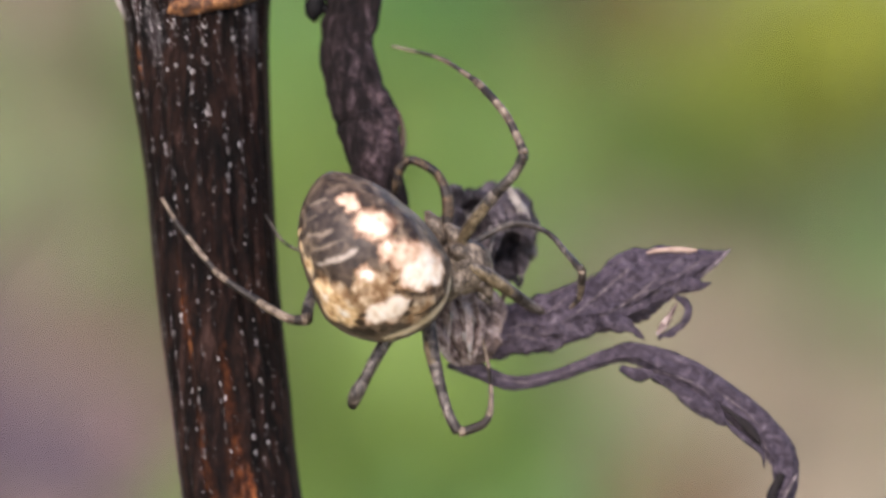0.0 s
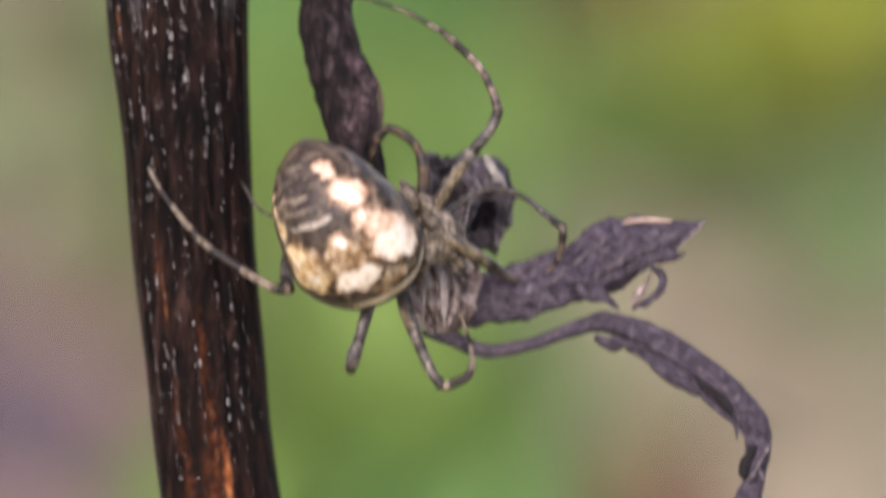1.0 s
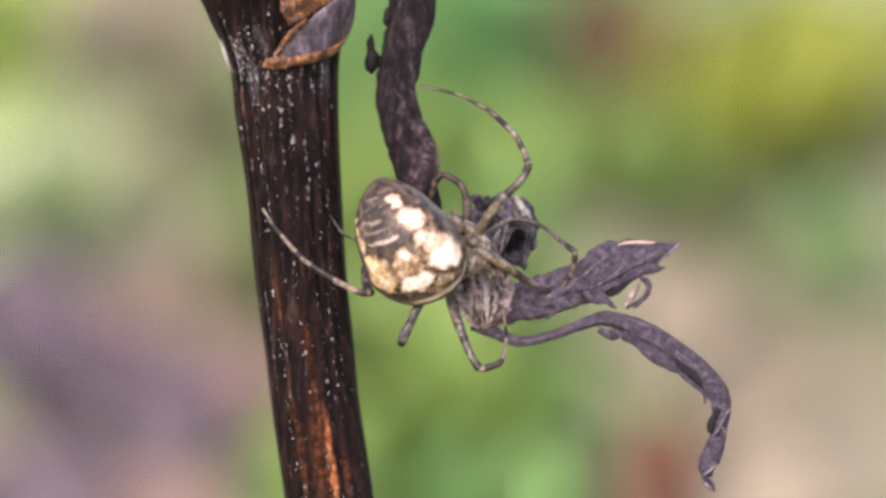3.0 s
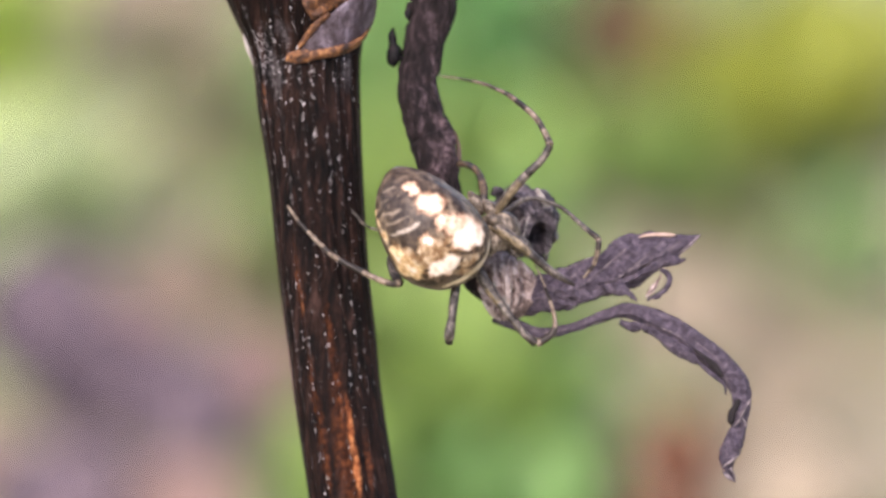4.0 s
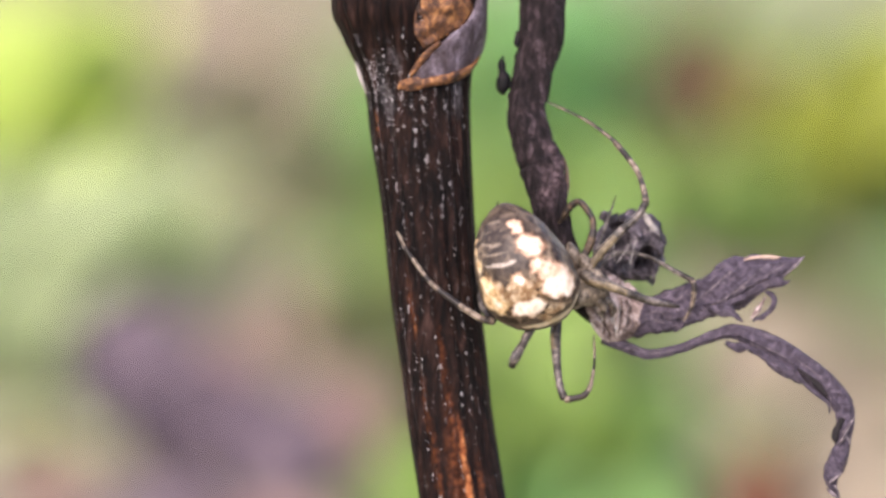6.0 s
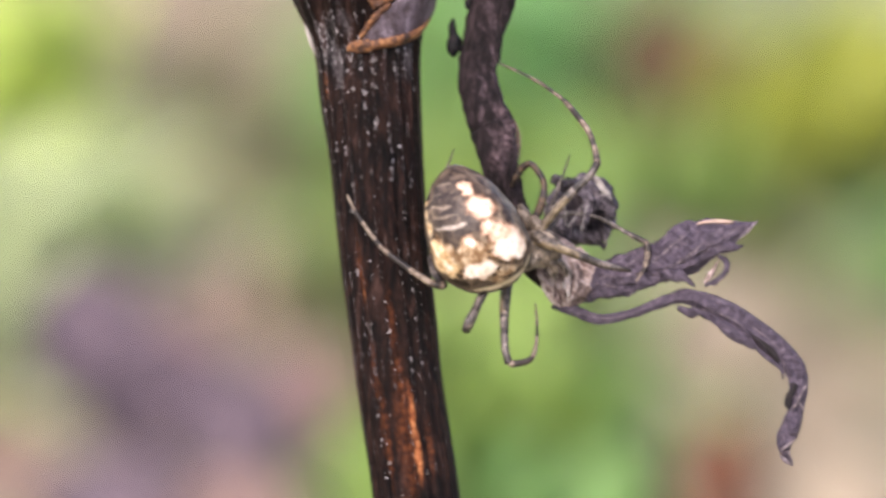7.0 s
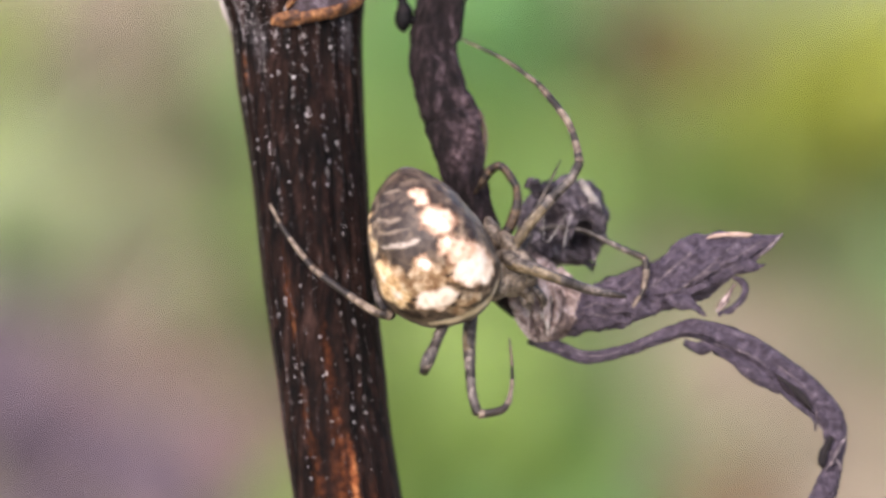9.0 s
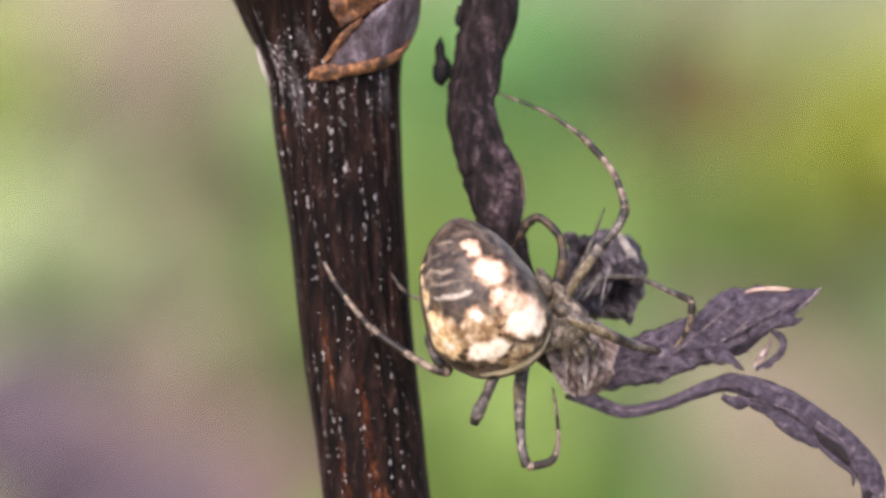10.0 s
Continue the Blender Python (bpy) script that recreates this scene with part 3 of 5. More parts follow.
def wrapped(lower, upper, out_one, out_two, across=10, steps=8, bulge=0.0, wave=0.05, seed=0, thick=0.1):
    """A flap between two lines (u, v) that hugs the stalk, standing off it by factors of its radius that go from one to the other end."""
    axis = np.array(STALK_ROWS, float)[:, :4]
    axis = axis[np.argsort(axis[:, 1])]
    low, high = spline(lower, steps), spline(upper, steps)
    bm = bmesh.new()
    lay = []
    for n, (one, two) in enumerate(zip(low, high)):
        s = n / (len(low) - 1)
        row = []
        for k in range(across + 1):
            x = k / across
            u, v = one * (1 - x) + two * x
            mid, deep, r = (np.interp(v, axis[:, 1], axis[:, j]) for j in (0, 2, 3))
            r *= out_one + (out_two - out_one) * s + bulge * math.sin(math.pi * x)
            side = u - mid
            w = deep + math.sqrt(max(0.02, r * r - side * side))
            w += wave * (noise.noise(Vector((u * 2.2, v * 2.2, seed))) + 0.5 * noise.noise(Vector((u * 6, v * 6, seed))))
            row.append(bm.verts.new((u, v, w)))
        lay.append(row)
    for one, two in zip(lay, lay[1:]):
        for k in range(across):
            bm.faces.new((one[k], one[k + 1], two[k + 1], two[k]))
    bmesh.ops.recalc_face_normals(bm, faces=bm.faces)
    if sum(face.normal.z for face in bm.faces) < 0:
        bmesh.ops.reverse_faces(bm, faces=bm.faces)
    bmesh.ops.solidify(bm, geom=bm.faces[:], thickness=thick)
    return bm


collar = part("collar", wrapped([(-5.0, 7.5), (-4.3, 7.56), (-3.5, 7.72), (-2.82, 7.98), (-2.36, 8.5), (-2.16, 9.1), (-2.1, 10), (-2.1, 11.2)],
                                [(-4.9, 7.66), (-4.55, 8.12), (-4.1, 8.62), (-3.6, 9.1), (-3.1, 9.5), (-2.75, 9.85), (-2.5, 10.5), (-2.4, 11.4)], 1.03, 1.16, 12, 8, 0.03, 0.07, 3), SCAR, plant,
              "greyish purple leaf scar wrapped round the node")
part("rim", wrapped([(-5.5, 7.2), (-4.95, 7.12), (-4.3, 7.26), (-3.5, 7.42), (-2.9, 7.7), (-2.5, 8.15)], [(-5.42, 7.5), (-4.95, 7.62), (-4.3, 7.64), (-3.5, 7.8), (-2.8, 8.08), (-2.4, 8.5)], 1.05, 1.12, 8, 8, 0.04, 0.1, 5, 0.08),
     RUST, collar, "rusty orange lower rim")
part("rim", wrapped([(-5.0, 7.62), (-4.6, 8.05), (-4.2, 8.5), (-3.8, 8.9)], [(-5.05, 7.78), (-4.78, 8.2), (-4.4, 8.66), (-3.9, 9.02)], 1.06, 1.08, 6, 8, 0.03, 0.08, 7, 0.06), RUST, collar, "rusty orange upper rim")
part("torn_bark", wrapped([(-4.5, 8.7), (-4.0, 8.95), (-3.5, 9.25), (-3.0, 9.62), (-2.6, 10.1)], [(-4.85, 9.3), (-4.8, 10.1), (-4.4, 10.8), (-3.7, 11.2), (-2.9, 11.4)], 1.02, 1.06, 14, 10, 0.02, 0.16, 13, 0.1),
     RUST, plant, "torn bark showing orange wood")

spots(PETIOLE, [(0.014, 0.009, 0.01), (0.07, 0.045, 0.05), (0.2, 0.14, 0.15)],
      [from_root((0.38, 3.85, -0.3), 0.42), from_root((0.59, 4.32, -0.5), 0.36), from_root((0.76, 3.59, -0.5), 0.3), from_root((0.13, 3.22, -0.2), 0.36), from_root((0.25, 5.05, -0.4), 0.25), from_root((0.13, 6.84, -0.7), 0.2)],
      0.5, 2600, soft=1.5, scale=5200, strength=0.95)
petiole = part("petiole", tube([(-5.06, 14.87, -1.3, 0.9), (-2.11, 14.05, -1.5, 0.9), (-0.21, 11.94, -1.5, 0.88), (-0.06, 9.4, -1.3, 0.86), (-0.29, 8.35, -1.3, 0.75), (-0.48, 7.29, -1.2, 0.74),
                                (-0.61, 6.34, -1.1, 0.73), (-0.37, 5.17, -0.9, 0.78), (-0.08, 4.44, -0.9, 0.84), (0.09, 3.59, -0.7, 0.78),
                                (0.26, 2.65, -0.8, 0.66), (0.74, 0.98, -1.2, 0.6), (1.69, -0.7, -1, 0.7), (2.73, -1.43, -0.8, 0.6)], 64, 20,
                               lambda a, s: 1 + 0.04 * math.cos(5 * a + 6 * s) + 0.1 * noise.noise(Vector((math.cos(a) * 1.5, math.sin(a) * 1.5, s * 30)))
                               + 0.05 * noise.noise(Vector((math.cos(a) * 4, math.sin(a) * 4, s * 60))) + 0.02 * math.cos(17 * a + 9 * s)),
               PETIOLE, plant, "wrinkled greyish brown leaf stalk")
bud = part("bud", tube([(-1.53, 8.47, -1.2, 0.04), (-1.57, 8.16, -1.1, 0.15), (-1.54, 7.88, -1.1, 0.15), (-1.49, 7.62, -1.1, 0.27), (-1.53, 7.25, -1.1, 0.24), (-1.51, 7.01, -1.1, 0.05)], 12, 6), BUD, petiole, "small black pointed bud")
part("spur", tube([(-1.45, 7.39, -1.1, 0.12), (-1.13, 7.34, -1.1, 0.13)], 8, 3), BUD, petiole)
part("flap", sheet([(-0.9, 9.43, -1.1, 0.1), (-0.97, 9.08, -1, 0.16), (-1.01, 8.79, -1, 0.04)], 5, 5, curl=0.6, wave=0.05, seed=2), BUD, petiole)
part("bark_fold", tube([(-0.16, 4.51, -1.2, 0.04), (0.26, 4.63, -1, 0.07), (0.59, 4.72, -1.1, 0.06), (0.8, 4.5, -0.8, 0.05), (0.91, 3.88, -1.2, 0.09), (0.85, 3.16, -1, 0.08), (0.64, 2.55, -0.9, 0.05)], 8, 6), PALE_BROWN, petiole, "pinkish brown fold of bark")


def rope(turns, ridges, depth, seed, long_):
    """Twisted ridges and fine crumples for a rolled dry leaf, long_ millimetres long."""
    def shape(a, s):
        x, y, z = math.cos(a), math.sin(a), s * long_
        return (1 + depth * math.cos(ridges * a + turns * 2 * math.pi * s) + depth * 0.6 * math.cos((ridges + 3) * a - 3 * s + seed)
                + 0.2 * noise.noise(Vector((x * 1.3, y * 1.3, z * 0.6 + seed))) + 0.16 * noise.noise(Vector((x * 2.6, y * 2.6, z * 2.2 + seed)))
                + 0.16 * (0.4 - abs(noise.noise(Vector((x * 3.4, y * 3.4, z * 2.8 - seed))))) + 0.09 * noise.noise(Vector((x * 7, y * 7, z * 6 + seed))))
    return shape


LEAF_ROWS = [(2.74, -1.71, -0.9, 0.45), (3.68, -1.47, -0.7, 0.66), (4.4, -1.28, -0.5, 0.7), (5.23, -1.03, -0.3, 0.72), (6.27, -0.65, -0.2, 0.75), (7.2, -0.21, -0.1, 0.8),
             (8.03, 0.14, 0, 0.62), (8.86, 0.41, 0, 0.4), (9.42, 0.62, 0, 0.2), (9.84, 0.81, 0, 0.02)]
leaf_bm = tube(LEAF_ROWS, 110, 26, rope(1.4, 4, 0.1, 1, 8), flat=0.55)
leaf_front = BVHTree.FromBMesh(leaf_bm)
leaf = part("leaf", leaf_bm, LEAF, plant, "shrivelled purplish grey leaf with twisted veins")


def on_front(front, rows, radius, lift=0.01):
    """Rows for a thin line that lies on the front of a form; where it leaves the form it keeps the last depth."""
    out, w = [], 0.2
    line = spline(rows, 5)
    for n, (u, v, _) in enumerate(line):
        hit = front.ray_cast(Vector((u, v, 20)), Vector((0, 0, -1)))[0]
        w = hit.z if hit else w
        out.append((u, v, w + lift, radius * (0.35 + 0.65 * math.sin(math.pi * (n + 0.5) / len(line)))))
    return out


for rows, radius in (
        ([(5.25, -1.21, 0.2), (5.94, -0.69, 0.2), (6.62, -0.11, 0.2), (7.29, 0.45, 0.2)], 0.035), ([(5.94, -1.17, 0.2), (6.5, -0.94, 0.2), (7.29, -0.44, 0.2), (8.41, 0.54, 0.2)], 0.03), ([(7.25, -0.48, 0.2), (7.6, -0.32, 0.2), (7.95, -0.25, 0.2)], 0.028),
        ([(3.86, -1.36, 0.2), (4.27, -1.21, 0.2), (4.63, -1.36, 0.2)], 0.025), ([(4.38, -0.59, 0.2), (5.21, -0.32, 0.2), (6.14, 0.14, 0.2), (6.87, 0.47, 0.2)], 0.022), ([(7.91, -0.11, 0.2), (8.64, 0.25, 0.2), (9.16, 0.6, 0.2)], 0.025),
        ([(3.34, -1.53, 0.2), (4.17, -1.55, 0.2), (4.63, -1.69, 0.2)], 0.022), ([(4.79, -0.94, 0.2), (5.17, -0.69, 0.2), (5.46, -0.4, 0.2)], 0.022)):
    part("vein", tube(on_front(leaf_front, rows, radius * 0.7, 0.0), 6, 2), VEIN, leaf, "pale raised vein")
part("flap", sheet([(6.15, -1.11, 0.1, 0.1), (6.66, -1.17, 0.25, 0.22), (7.08, -1.29, 0.2, 0.16), (7.44, -1.57, 0.1, 0.02)], 6, 6, curl=0.8, wave=0.08, seed=4, thick=0.06), LEAF, leaf)
part("flap", sheet([(8.12, -0.17, 0.1, 0.25), (8.64, -0.11, 0.2, 0.22), (9.05, -0.17, 0.25, 0.14), (9.3, -0.09, 0.2, 0.02)], 6, 6, curl=0.9, wave=0.08, seed=6, thick=0.05), LEAF, leaf)
part("flap", sheet([(7.56, 0.72, 0.15, 0.02), (7.87, 0.79, 0.2, 0.08), (8.43, 0.83, 0.2, 0.07), (8.95, 0.81, 0.15, 0.02)], 6, 6, curl=0.7, wave=0.04, seed=8, thick=0.06), PALE, leaf, "pale pinkish leaf margin")
part("flap", tube([(9.07, 0.12, 0.2, 0.03), (9.41, 0.39, 0.2, 0.06), (9.66, 0.64, 0.2, 0.05), (9.85, 0.87, 0.15, 0.015)], 6, 6), VEIN, leaf, "pale leaf tip edge")
part("tendril", sheet([(8.34, -0.48, 0, 0.12), (8.58, -0.65, 0.1, 0.15), (8.62, -0.94, 0.15, 0.16), (8.48, -1.19, 0.1, 0.17), (8.21, -1.4, 0.05, 0.17), (7.86, -1.55, 0, 0.05)], 8, 8, curl=1.2, wave=0.05, seed=12, thick=0.07, turn=0.5), LEAF, leaf,
     "curled brown shred of leaf")
part("tendril", tube([(7.83, -1.5, 0.1, 0.05), (8.04, -1.23, 0.12, 0.12), (8.23, -0.94, 0.05, 0.07), (8.38, -0.65, 0, 0.04)], 8, 6, flat=0.5), PAPER, leaf, "brown inner edge of a curled shred")

STRIP_ROWS = [(2.21, -2.21, -0.8, 0.2), (2.94, -2.48, -0.6, 0.22), (3.88, -2.81, -0.5, 0.22), (5.03, -2.64, -0.4, 0.21), (5.96, -2.3, -0.3, 0.24), (6.69, -2.05, -0.3, 0.3), (7.31, -2.01, -0.2, 0.36), (8.45, -2.46, -0.1, 0.42),
              (9.55, -3.11, 0, 0.46), (10.59, -3.92, 0, 0.42), (11.22, -4.69, 0, 0.4), (11.36, -5.38, 0, 0.36), (11.32, -6.1, 0, 0.3), (11.09, -6.83, 0, 0.48), (10.88, -7.35, 0, 0.4), (10.89, -7.81, 0, 0.2), (11.11, -8.29, 0, 0.03)]
STRIP_ROWS = [(*r[:3], r[3] * 0.84) for r in STRIP_ROWS]
strip_bm = tube(STRIP_ROWS, 76, 22, rope(1.8, 2, 0.16, 4, 19), flat=0.6)
strip_front = BVHTree.FromBMesh(strip_bm)
strip = part("leaf_strip", strip_bm, LEAF, plant, "narrow rolled strip of grey dead leaf")
part("fold", sheet([(6.85, -2.4, -0.1, 0.05), (7.3, -2.59, 0, 0.16), (7.75, -2.54, 0.1, 0.06)], 6, 6, curl=0.8, wave=0.06, seed=3, thick=0.07), LEAF, strip, "dark underside fold")
part("fold", sheet([(7.75, -2.63, 0.1, 0.05), (8.43, -3.02, 0.2, 0.2), (9.16, -3.5, 0.25, 0.24), (9.74, -3.91, 0.25, 0.05)], 8, 6, curl=1.0, wave=0.1, seed=9, thick=0.07, ragged=0.3), LEAF, strip, "brownish underside fold")
# No opening here: a near-black sheet on the strip paints the slit's shade.
part("fold", sheet([(9.61, -3.43, 0.28, 0.02), (9.98, -3.68, 0.33, 0.09), (10.4, -4.07, 0.33, 0.11), (10.69, -4.43, 0.28, 0.02)], 6, 6, curl=0.5, wave=0.03, seed=15, thick=0.04), HOLLOW_SHADE, strip, "black sheet painted as the shade inside the rolled leaf")
part("fold", tube([(9.4, -3.18, 0.28, 0.03), (9.73, -3.85, 0.36, 0.06), (10.19, -4.28, 0.36, 0.09), (10.71, -4.72, 0.3, 0.06), (10.78, -5.1, 0.2, 0.03)], 8, 6), LEAF, strip, "pale lip of the rolled leaf")
part("fold", sheet([(11.28, -5.26, 0.25, 0.05), (11.07, -5.64, 0.25, 0.16), (10.97, -5.99, 0.25, 0.1), (11.03, -6.2, 0.2, 0.02)], 6, 6, curl=0.8, wave=0.05, seed=21, thick=0.05), HOLLOW_SHADE, strip, "dark fold near the tip")
for k, rows in enumerate(([(11.7, -5.26, 0.2, 0.02), (11.48, -5.63, 0.33, 0.06), (11.27, -6.05, 0.33, 0.05), (11.03, -6.3, 0.25, 0.02)], [(11.23, -5.72, 0.3, 0.02), (11.48, -6.09, 0.34, 0.05), (11.57, -6.34, 0.25, 0.02)],
                          [(10.62, -7.8, 0.2, 0.02), (10.92, -7.59, 0.3, 0.06), (11.24, -7.34, 0.25, 0.02)], [(10.66, -7.92, 0.2, 0.03), (10.87, -8.13, 0.2, 0.08), (11.13, -8.31, 0.1, 0.03)], [(10.95, -7.8, 0.2, 0.03), (11.1, -8.09, 0.15, 0.04), (11.13, -8.35, 0.1, 0.02)])):
    part("rib", tube(rows, 6, 6), VEIN, strip, "pale rib of the dead leaf")
for rows, radius in (([(2.61, -2.43, 0), (3.34, -2.65, 0), (4.18, -2.8, 0), (5.01, -2.65, 0), (5.95, -2.28, 0)], 0.03), ([(7.3, -2.36, 0), (8.13, -2.57, 0), (8.97, -2.88, 0), (9.63, -3.44, 0)], 0.025),
                     ([(9.49, -3.02, 0), (10.22, -3.56, 0), (10.8, -4.13, 0)], 0.03), ([(10.8, -4.44, 0), (10.88, -4.96, 0), (11.26, -5.1, 0)], 0.025), ([(2.82, -2.36, 0), (3.66, -2.61, 0), (4.38, -2.69, 0)], 0.02)):
    part("rib", tube(on_front(strip_front, rows, radius * 0.6, 0.0), 6, 2), VEIN, strip, "pale rib of the dead leaf")

HOLLOWS = [((2.86, 1.44, -0.9), 0.75, 0.8), ((3.81, 0.68, -0.9), 0.6, 0.7), ((2.43, 2.24, -1.2), 0.4, 0.4), ((3.26, 0.45, -0.9), 0.35, 0.4)]


def seed_head():
    bm = blob((3.28, 1.24, -1.8), (1.2, 1.32, 0.95), 3, 0.25, 64, 80)
    for v in bm.verts:
        c = v.co.copy()
        f = 0.24 * noise.noise(c * 1.1) + 0.2 * abs(noise.noise(c * 2.2 + Vector((4, 0, 0)))) + 0.07 * noise.noise(c * 6)
        v.co += (c - Vector((3.28, 1.24, -1.8))).normalized() * f
        for (u, y, w), r, deep in HOLLOWS:
            d = ((v.co.x - u) ** 2 + (v.co.y - y) ** 2) ** 0.5
            if d < r and v.co.z > -2.2:
                v.co.z -= deep * 1.6 * (1 - (d / r) ** 2) ** 0.6
    return bm


head = part("seed_head", seed_head(), SEED, plant, "crumpled dark seed head with hollows")
for rows, mat, label in (
        ([(2.63, 2.13, -1, 0.3), (2.35, 2.34, -0.8, 0.22), (2.16, 2.53, -0.7, 0.03)], SEED, ""),
        ([(3.78, 2.55, -0.9, 0.06), (3.95, 2.24, -0.8, 0.15), (4.2, 1.86, -0.8, 0.13), (4.45, 1.48, -0.9, 0.03)], PALE_GREY, "pale papery edge"),
        ([(3.89, 2.13, -0.9, 0.2), (4.24, 1.61, -0.8, 0.3), (4.33, 1.08, -0.9, 0.25), (4.21, 0.73, -1, 0.05)], SEED, ""), ([(4.2, 0.87, -0.9, 0.2), (4.2, 0.39, -0.9, 0.16), (4.12, -0.07, -0.9, 0.03)], SEED, ""),
        ([(3.15, 2.13, -0.8, 0.25), (3.52, 1.65, -0.6, 0.3), (3.46, 1.08, -0.6, 0.18), (3.31, 0.56, -0.6, 0.04)], SEED, ""), ([(2.42, 1.98, -0.7, 0.2), (2.2, 1.56, -0.5, 0.3), (2.35, 0.97, -0.4, 0.25), (2.62, 0.45, -0.4, 0.08)], SEED, ""),
        ([(3.36, 0.31, -0.8, 0.1), (3.74, 0.14, -0.7, 0.14), (4.03, 0.01, -0.8, 0.04)], SEED, "")):
    part("bract", sheet(rows, 8, 6, curl=0.9, wave=0.14, seed=len(rows) * 7 + int(rows[0][0] * 10) % 13, thick=0.06, ragged=0.4), mat, head, label)
for rows in ([(2.68, 1.81, -0.3, 0.018), (2.65, 1.28, -0.1, 0.018), (2.68, 0.66, -0.1, 0.018)], [(3.52, 1.5, -0.4, 0.03), (3.35, 0.97, -0.2, 0.03), (3.24, 0.3, -0.2, 0.02)], [(3.35, 1.48, -0.4, 0.02), (3.03, 0.97, -0.1, 0.028), (2.76, 0.6, 0, 0.03)]):
    part("fibre", tube([(*r[:3], r[3] * 0.6) for r in rows], 6, 5), PALE_GREY, head, "thin pale fibre")

husk = part("papery_husk", tube([(2.21, 0.14, -1, 0.4), (2.42, -0.49, -0.7, 0.75), (2.69, -1.22, -0.6, 0.85), (2.73, -1.85, -0.7, 0.7), (2.63, -2.38, -0.9, 0.25)], 36, 8,
                                lambda a, s: 1 + 0.1 * math.cos(13 * a + 2 * s) + 0.04 * math.cos(29 * a) + 0.3 * noise.noise(Vector((math.cos(a) * 1.6, math.sin(a) * 1.6, s * 5))), flat=0.75), PAPER, plant, "light brown papery husk with fine ribs")
for k, rows in enumerate(([(2.05, -0.07, 0, 0.02), (2.13, -0.7, 0.25, 0.035), (2.34, -1.53, 0.2, 0.03), (2.39, -2.2, -0.1, 0.015)], [(2.19, 0.01, 0.1, 0.02), (2.25, -0.65, 0.35, 0.03), (2.29, -1.42, 0.35, 0.04), (2.26, -2.05, 0.1, 0.02)],
                          [(2.42, -0.2, 0.1, 0.02), (2.63, -0.86, 0.35, 0.03), (2.59, -1.53, 0.3, 0.035), (2.47, -2.11, 0, 0.02)], [(2.72, -0.32, 0, 0.02), (2.92, -0.94, 0.25, 0.03), (2.96, -1.53, 0.2, 0.03), (2.72, -2.11, -0.1, 0.02)],
                          [(2.84, -0.57, 0, 0.02), (3.13, -1.11, 0.1, 0.04), (3.13, -1.7, 0, 0.02)], [(2.5, -0.49, 0.2, 0.015), (2.75, -1.11, 0.4, 0.03), (2.75, -1.73, 0.3, 0.015)])):
    part("fibre", tube([(r[0] + 0.1 * math.sin(k * 2.3 + n), r[1], r[2] + 0.06 * math.sin(k * 1.7 + 2 * n), r[3] * (0.4 + 0.25 * (k % 3))) for n, r in enumerate(rows)], 6, 5), PAPER_PALE if k in (1, 3, 5) else PAPER, husk, "pale papery fibre")
# Glints on the husk, put in as small whitish blobs.
for x, place in enumerate(((2.6, -1.57, 0.45), (2.87, -1.11, 0.4), (2.25, -1.01, 0.45), (2.75, -1.9, 0.3))):
    part("scale", blob(place, (0.05, 0.13, 0.04), x, 0.5, 10, 14), PALE_GREY, husk, "whitish blob painted as a glint on the husk")
part("bract", sheet([(3.04, -0.18, -0.3, 0.3), (3.45, -0.8, -0.2, 0.35), (3.52, -1.53, -0.3, 0.3), (3.31, -2.06, -0.5, 0.1)], 8, 6, curl=1.0, wave=0.12, seed=17, thick=0.06, ragged=0.3), PAPER, husk, "brown papery bract")
part("bract", sheet([(1.89, -1.11, -0.1, 0.2), (1.95, -1.63, 0, 0.25), (2.2, -2.12, -0.1, 0.15), (2.47, -2.37, -0.3, 0.03)], 8, 6, curl=1.0, wave=0.12, seed=27, thick=0.06, ragged=0.3), PAPER_PALE, husk, "pale papery bract")
for k, rows in enumerate(([(2.52, -0.25, -0.05, 0.1), (2.66, -0.95, 0.22, 0.2), (2.74, -1.6, 0.2, 0.17), (2.76, -2.2, -0.1, 0.03)], [(2.92, -0.35, -0.1, 0.1), (3.08, -1.0, 0.08, 0.2), (3.0, -1.65, 0.1, 0.16), (2.84, -2.2, -0.1, 0.03)],
                          [(1.7, -0.6, -0.2, 0.12), (1.82, -1.2, -0.05, 0.22), (2.1, -1.75, 0.0, 0.18), (2.45, -2.2, -0.1, 0.03)],
                          [(2.2, -0.4, 0.0, 0.1), (2.3, -1.05, 0.2, 0.18), (2.46, -1.65, 0.16, 0.16), (2.64, -2.2, -0.1, 0.03)])):
    part("pleat", sheet(rows, 8, 7, curl=1.3, wave=0.06, seed=31 + k, thick=0.04, ragged=0.25), PAPER_PALE if k == 0 else PAPER, husk, "pleat of thin papery husk")

# ---- the spider ----
spider = empty("spider", *SPIDER_AT)
tagged(spider, "brown and cream spider with ringed legs on a dead plant", "spider")


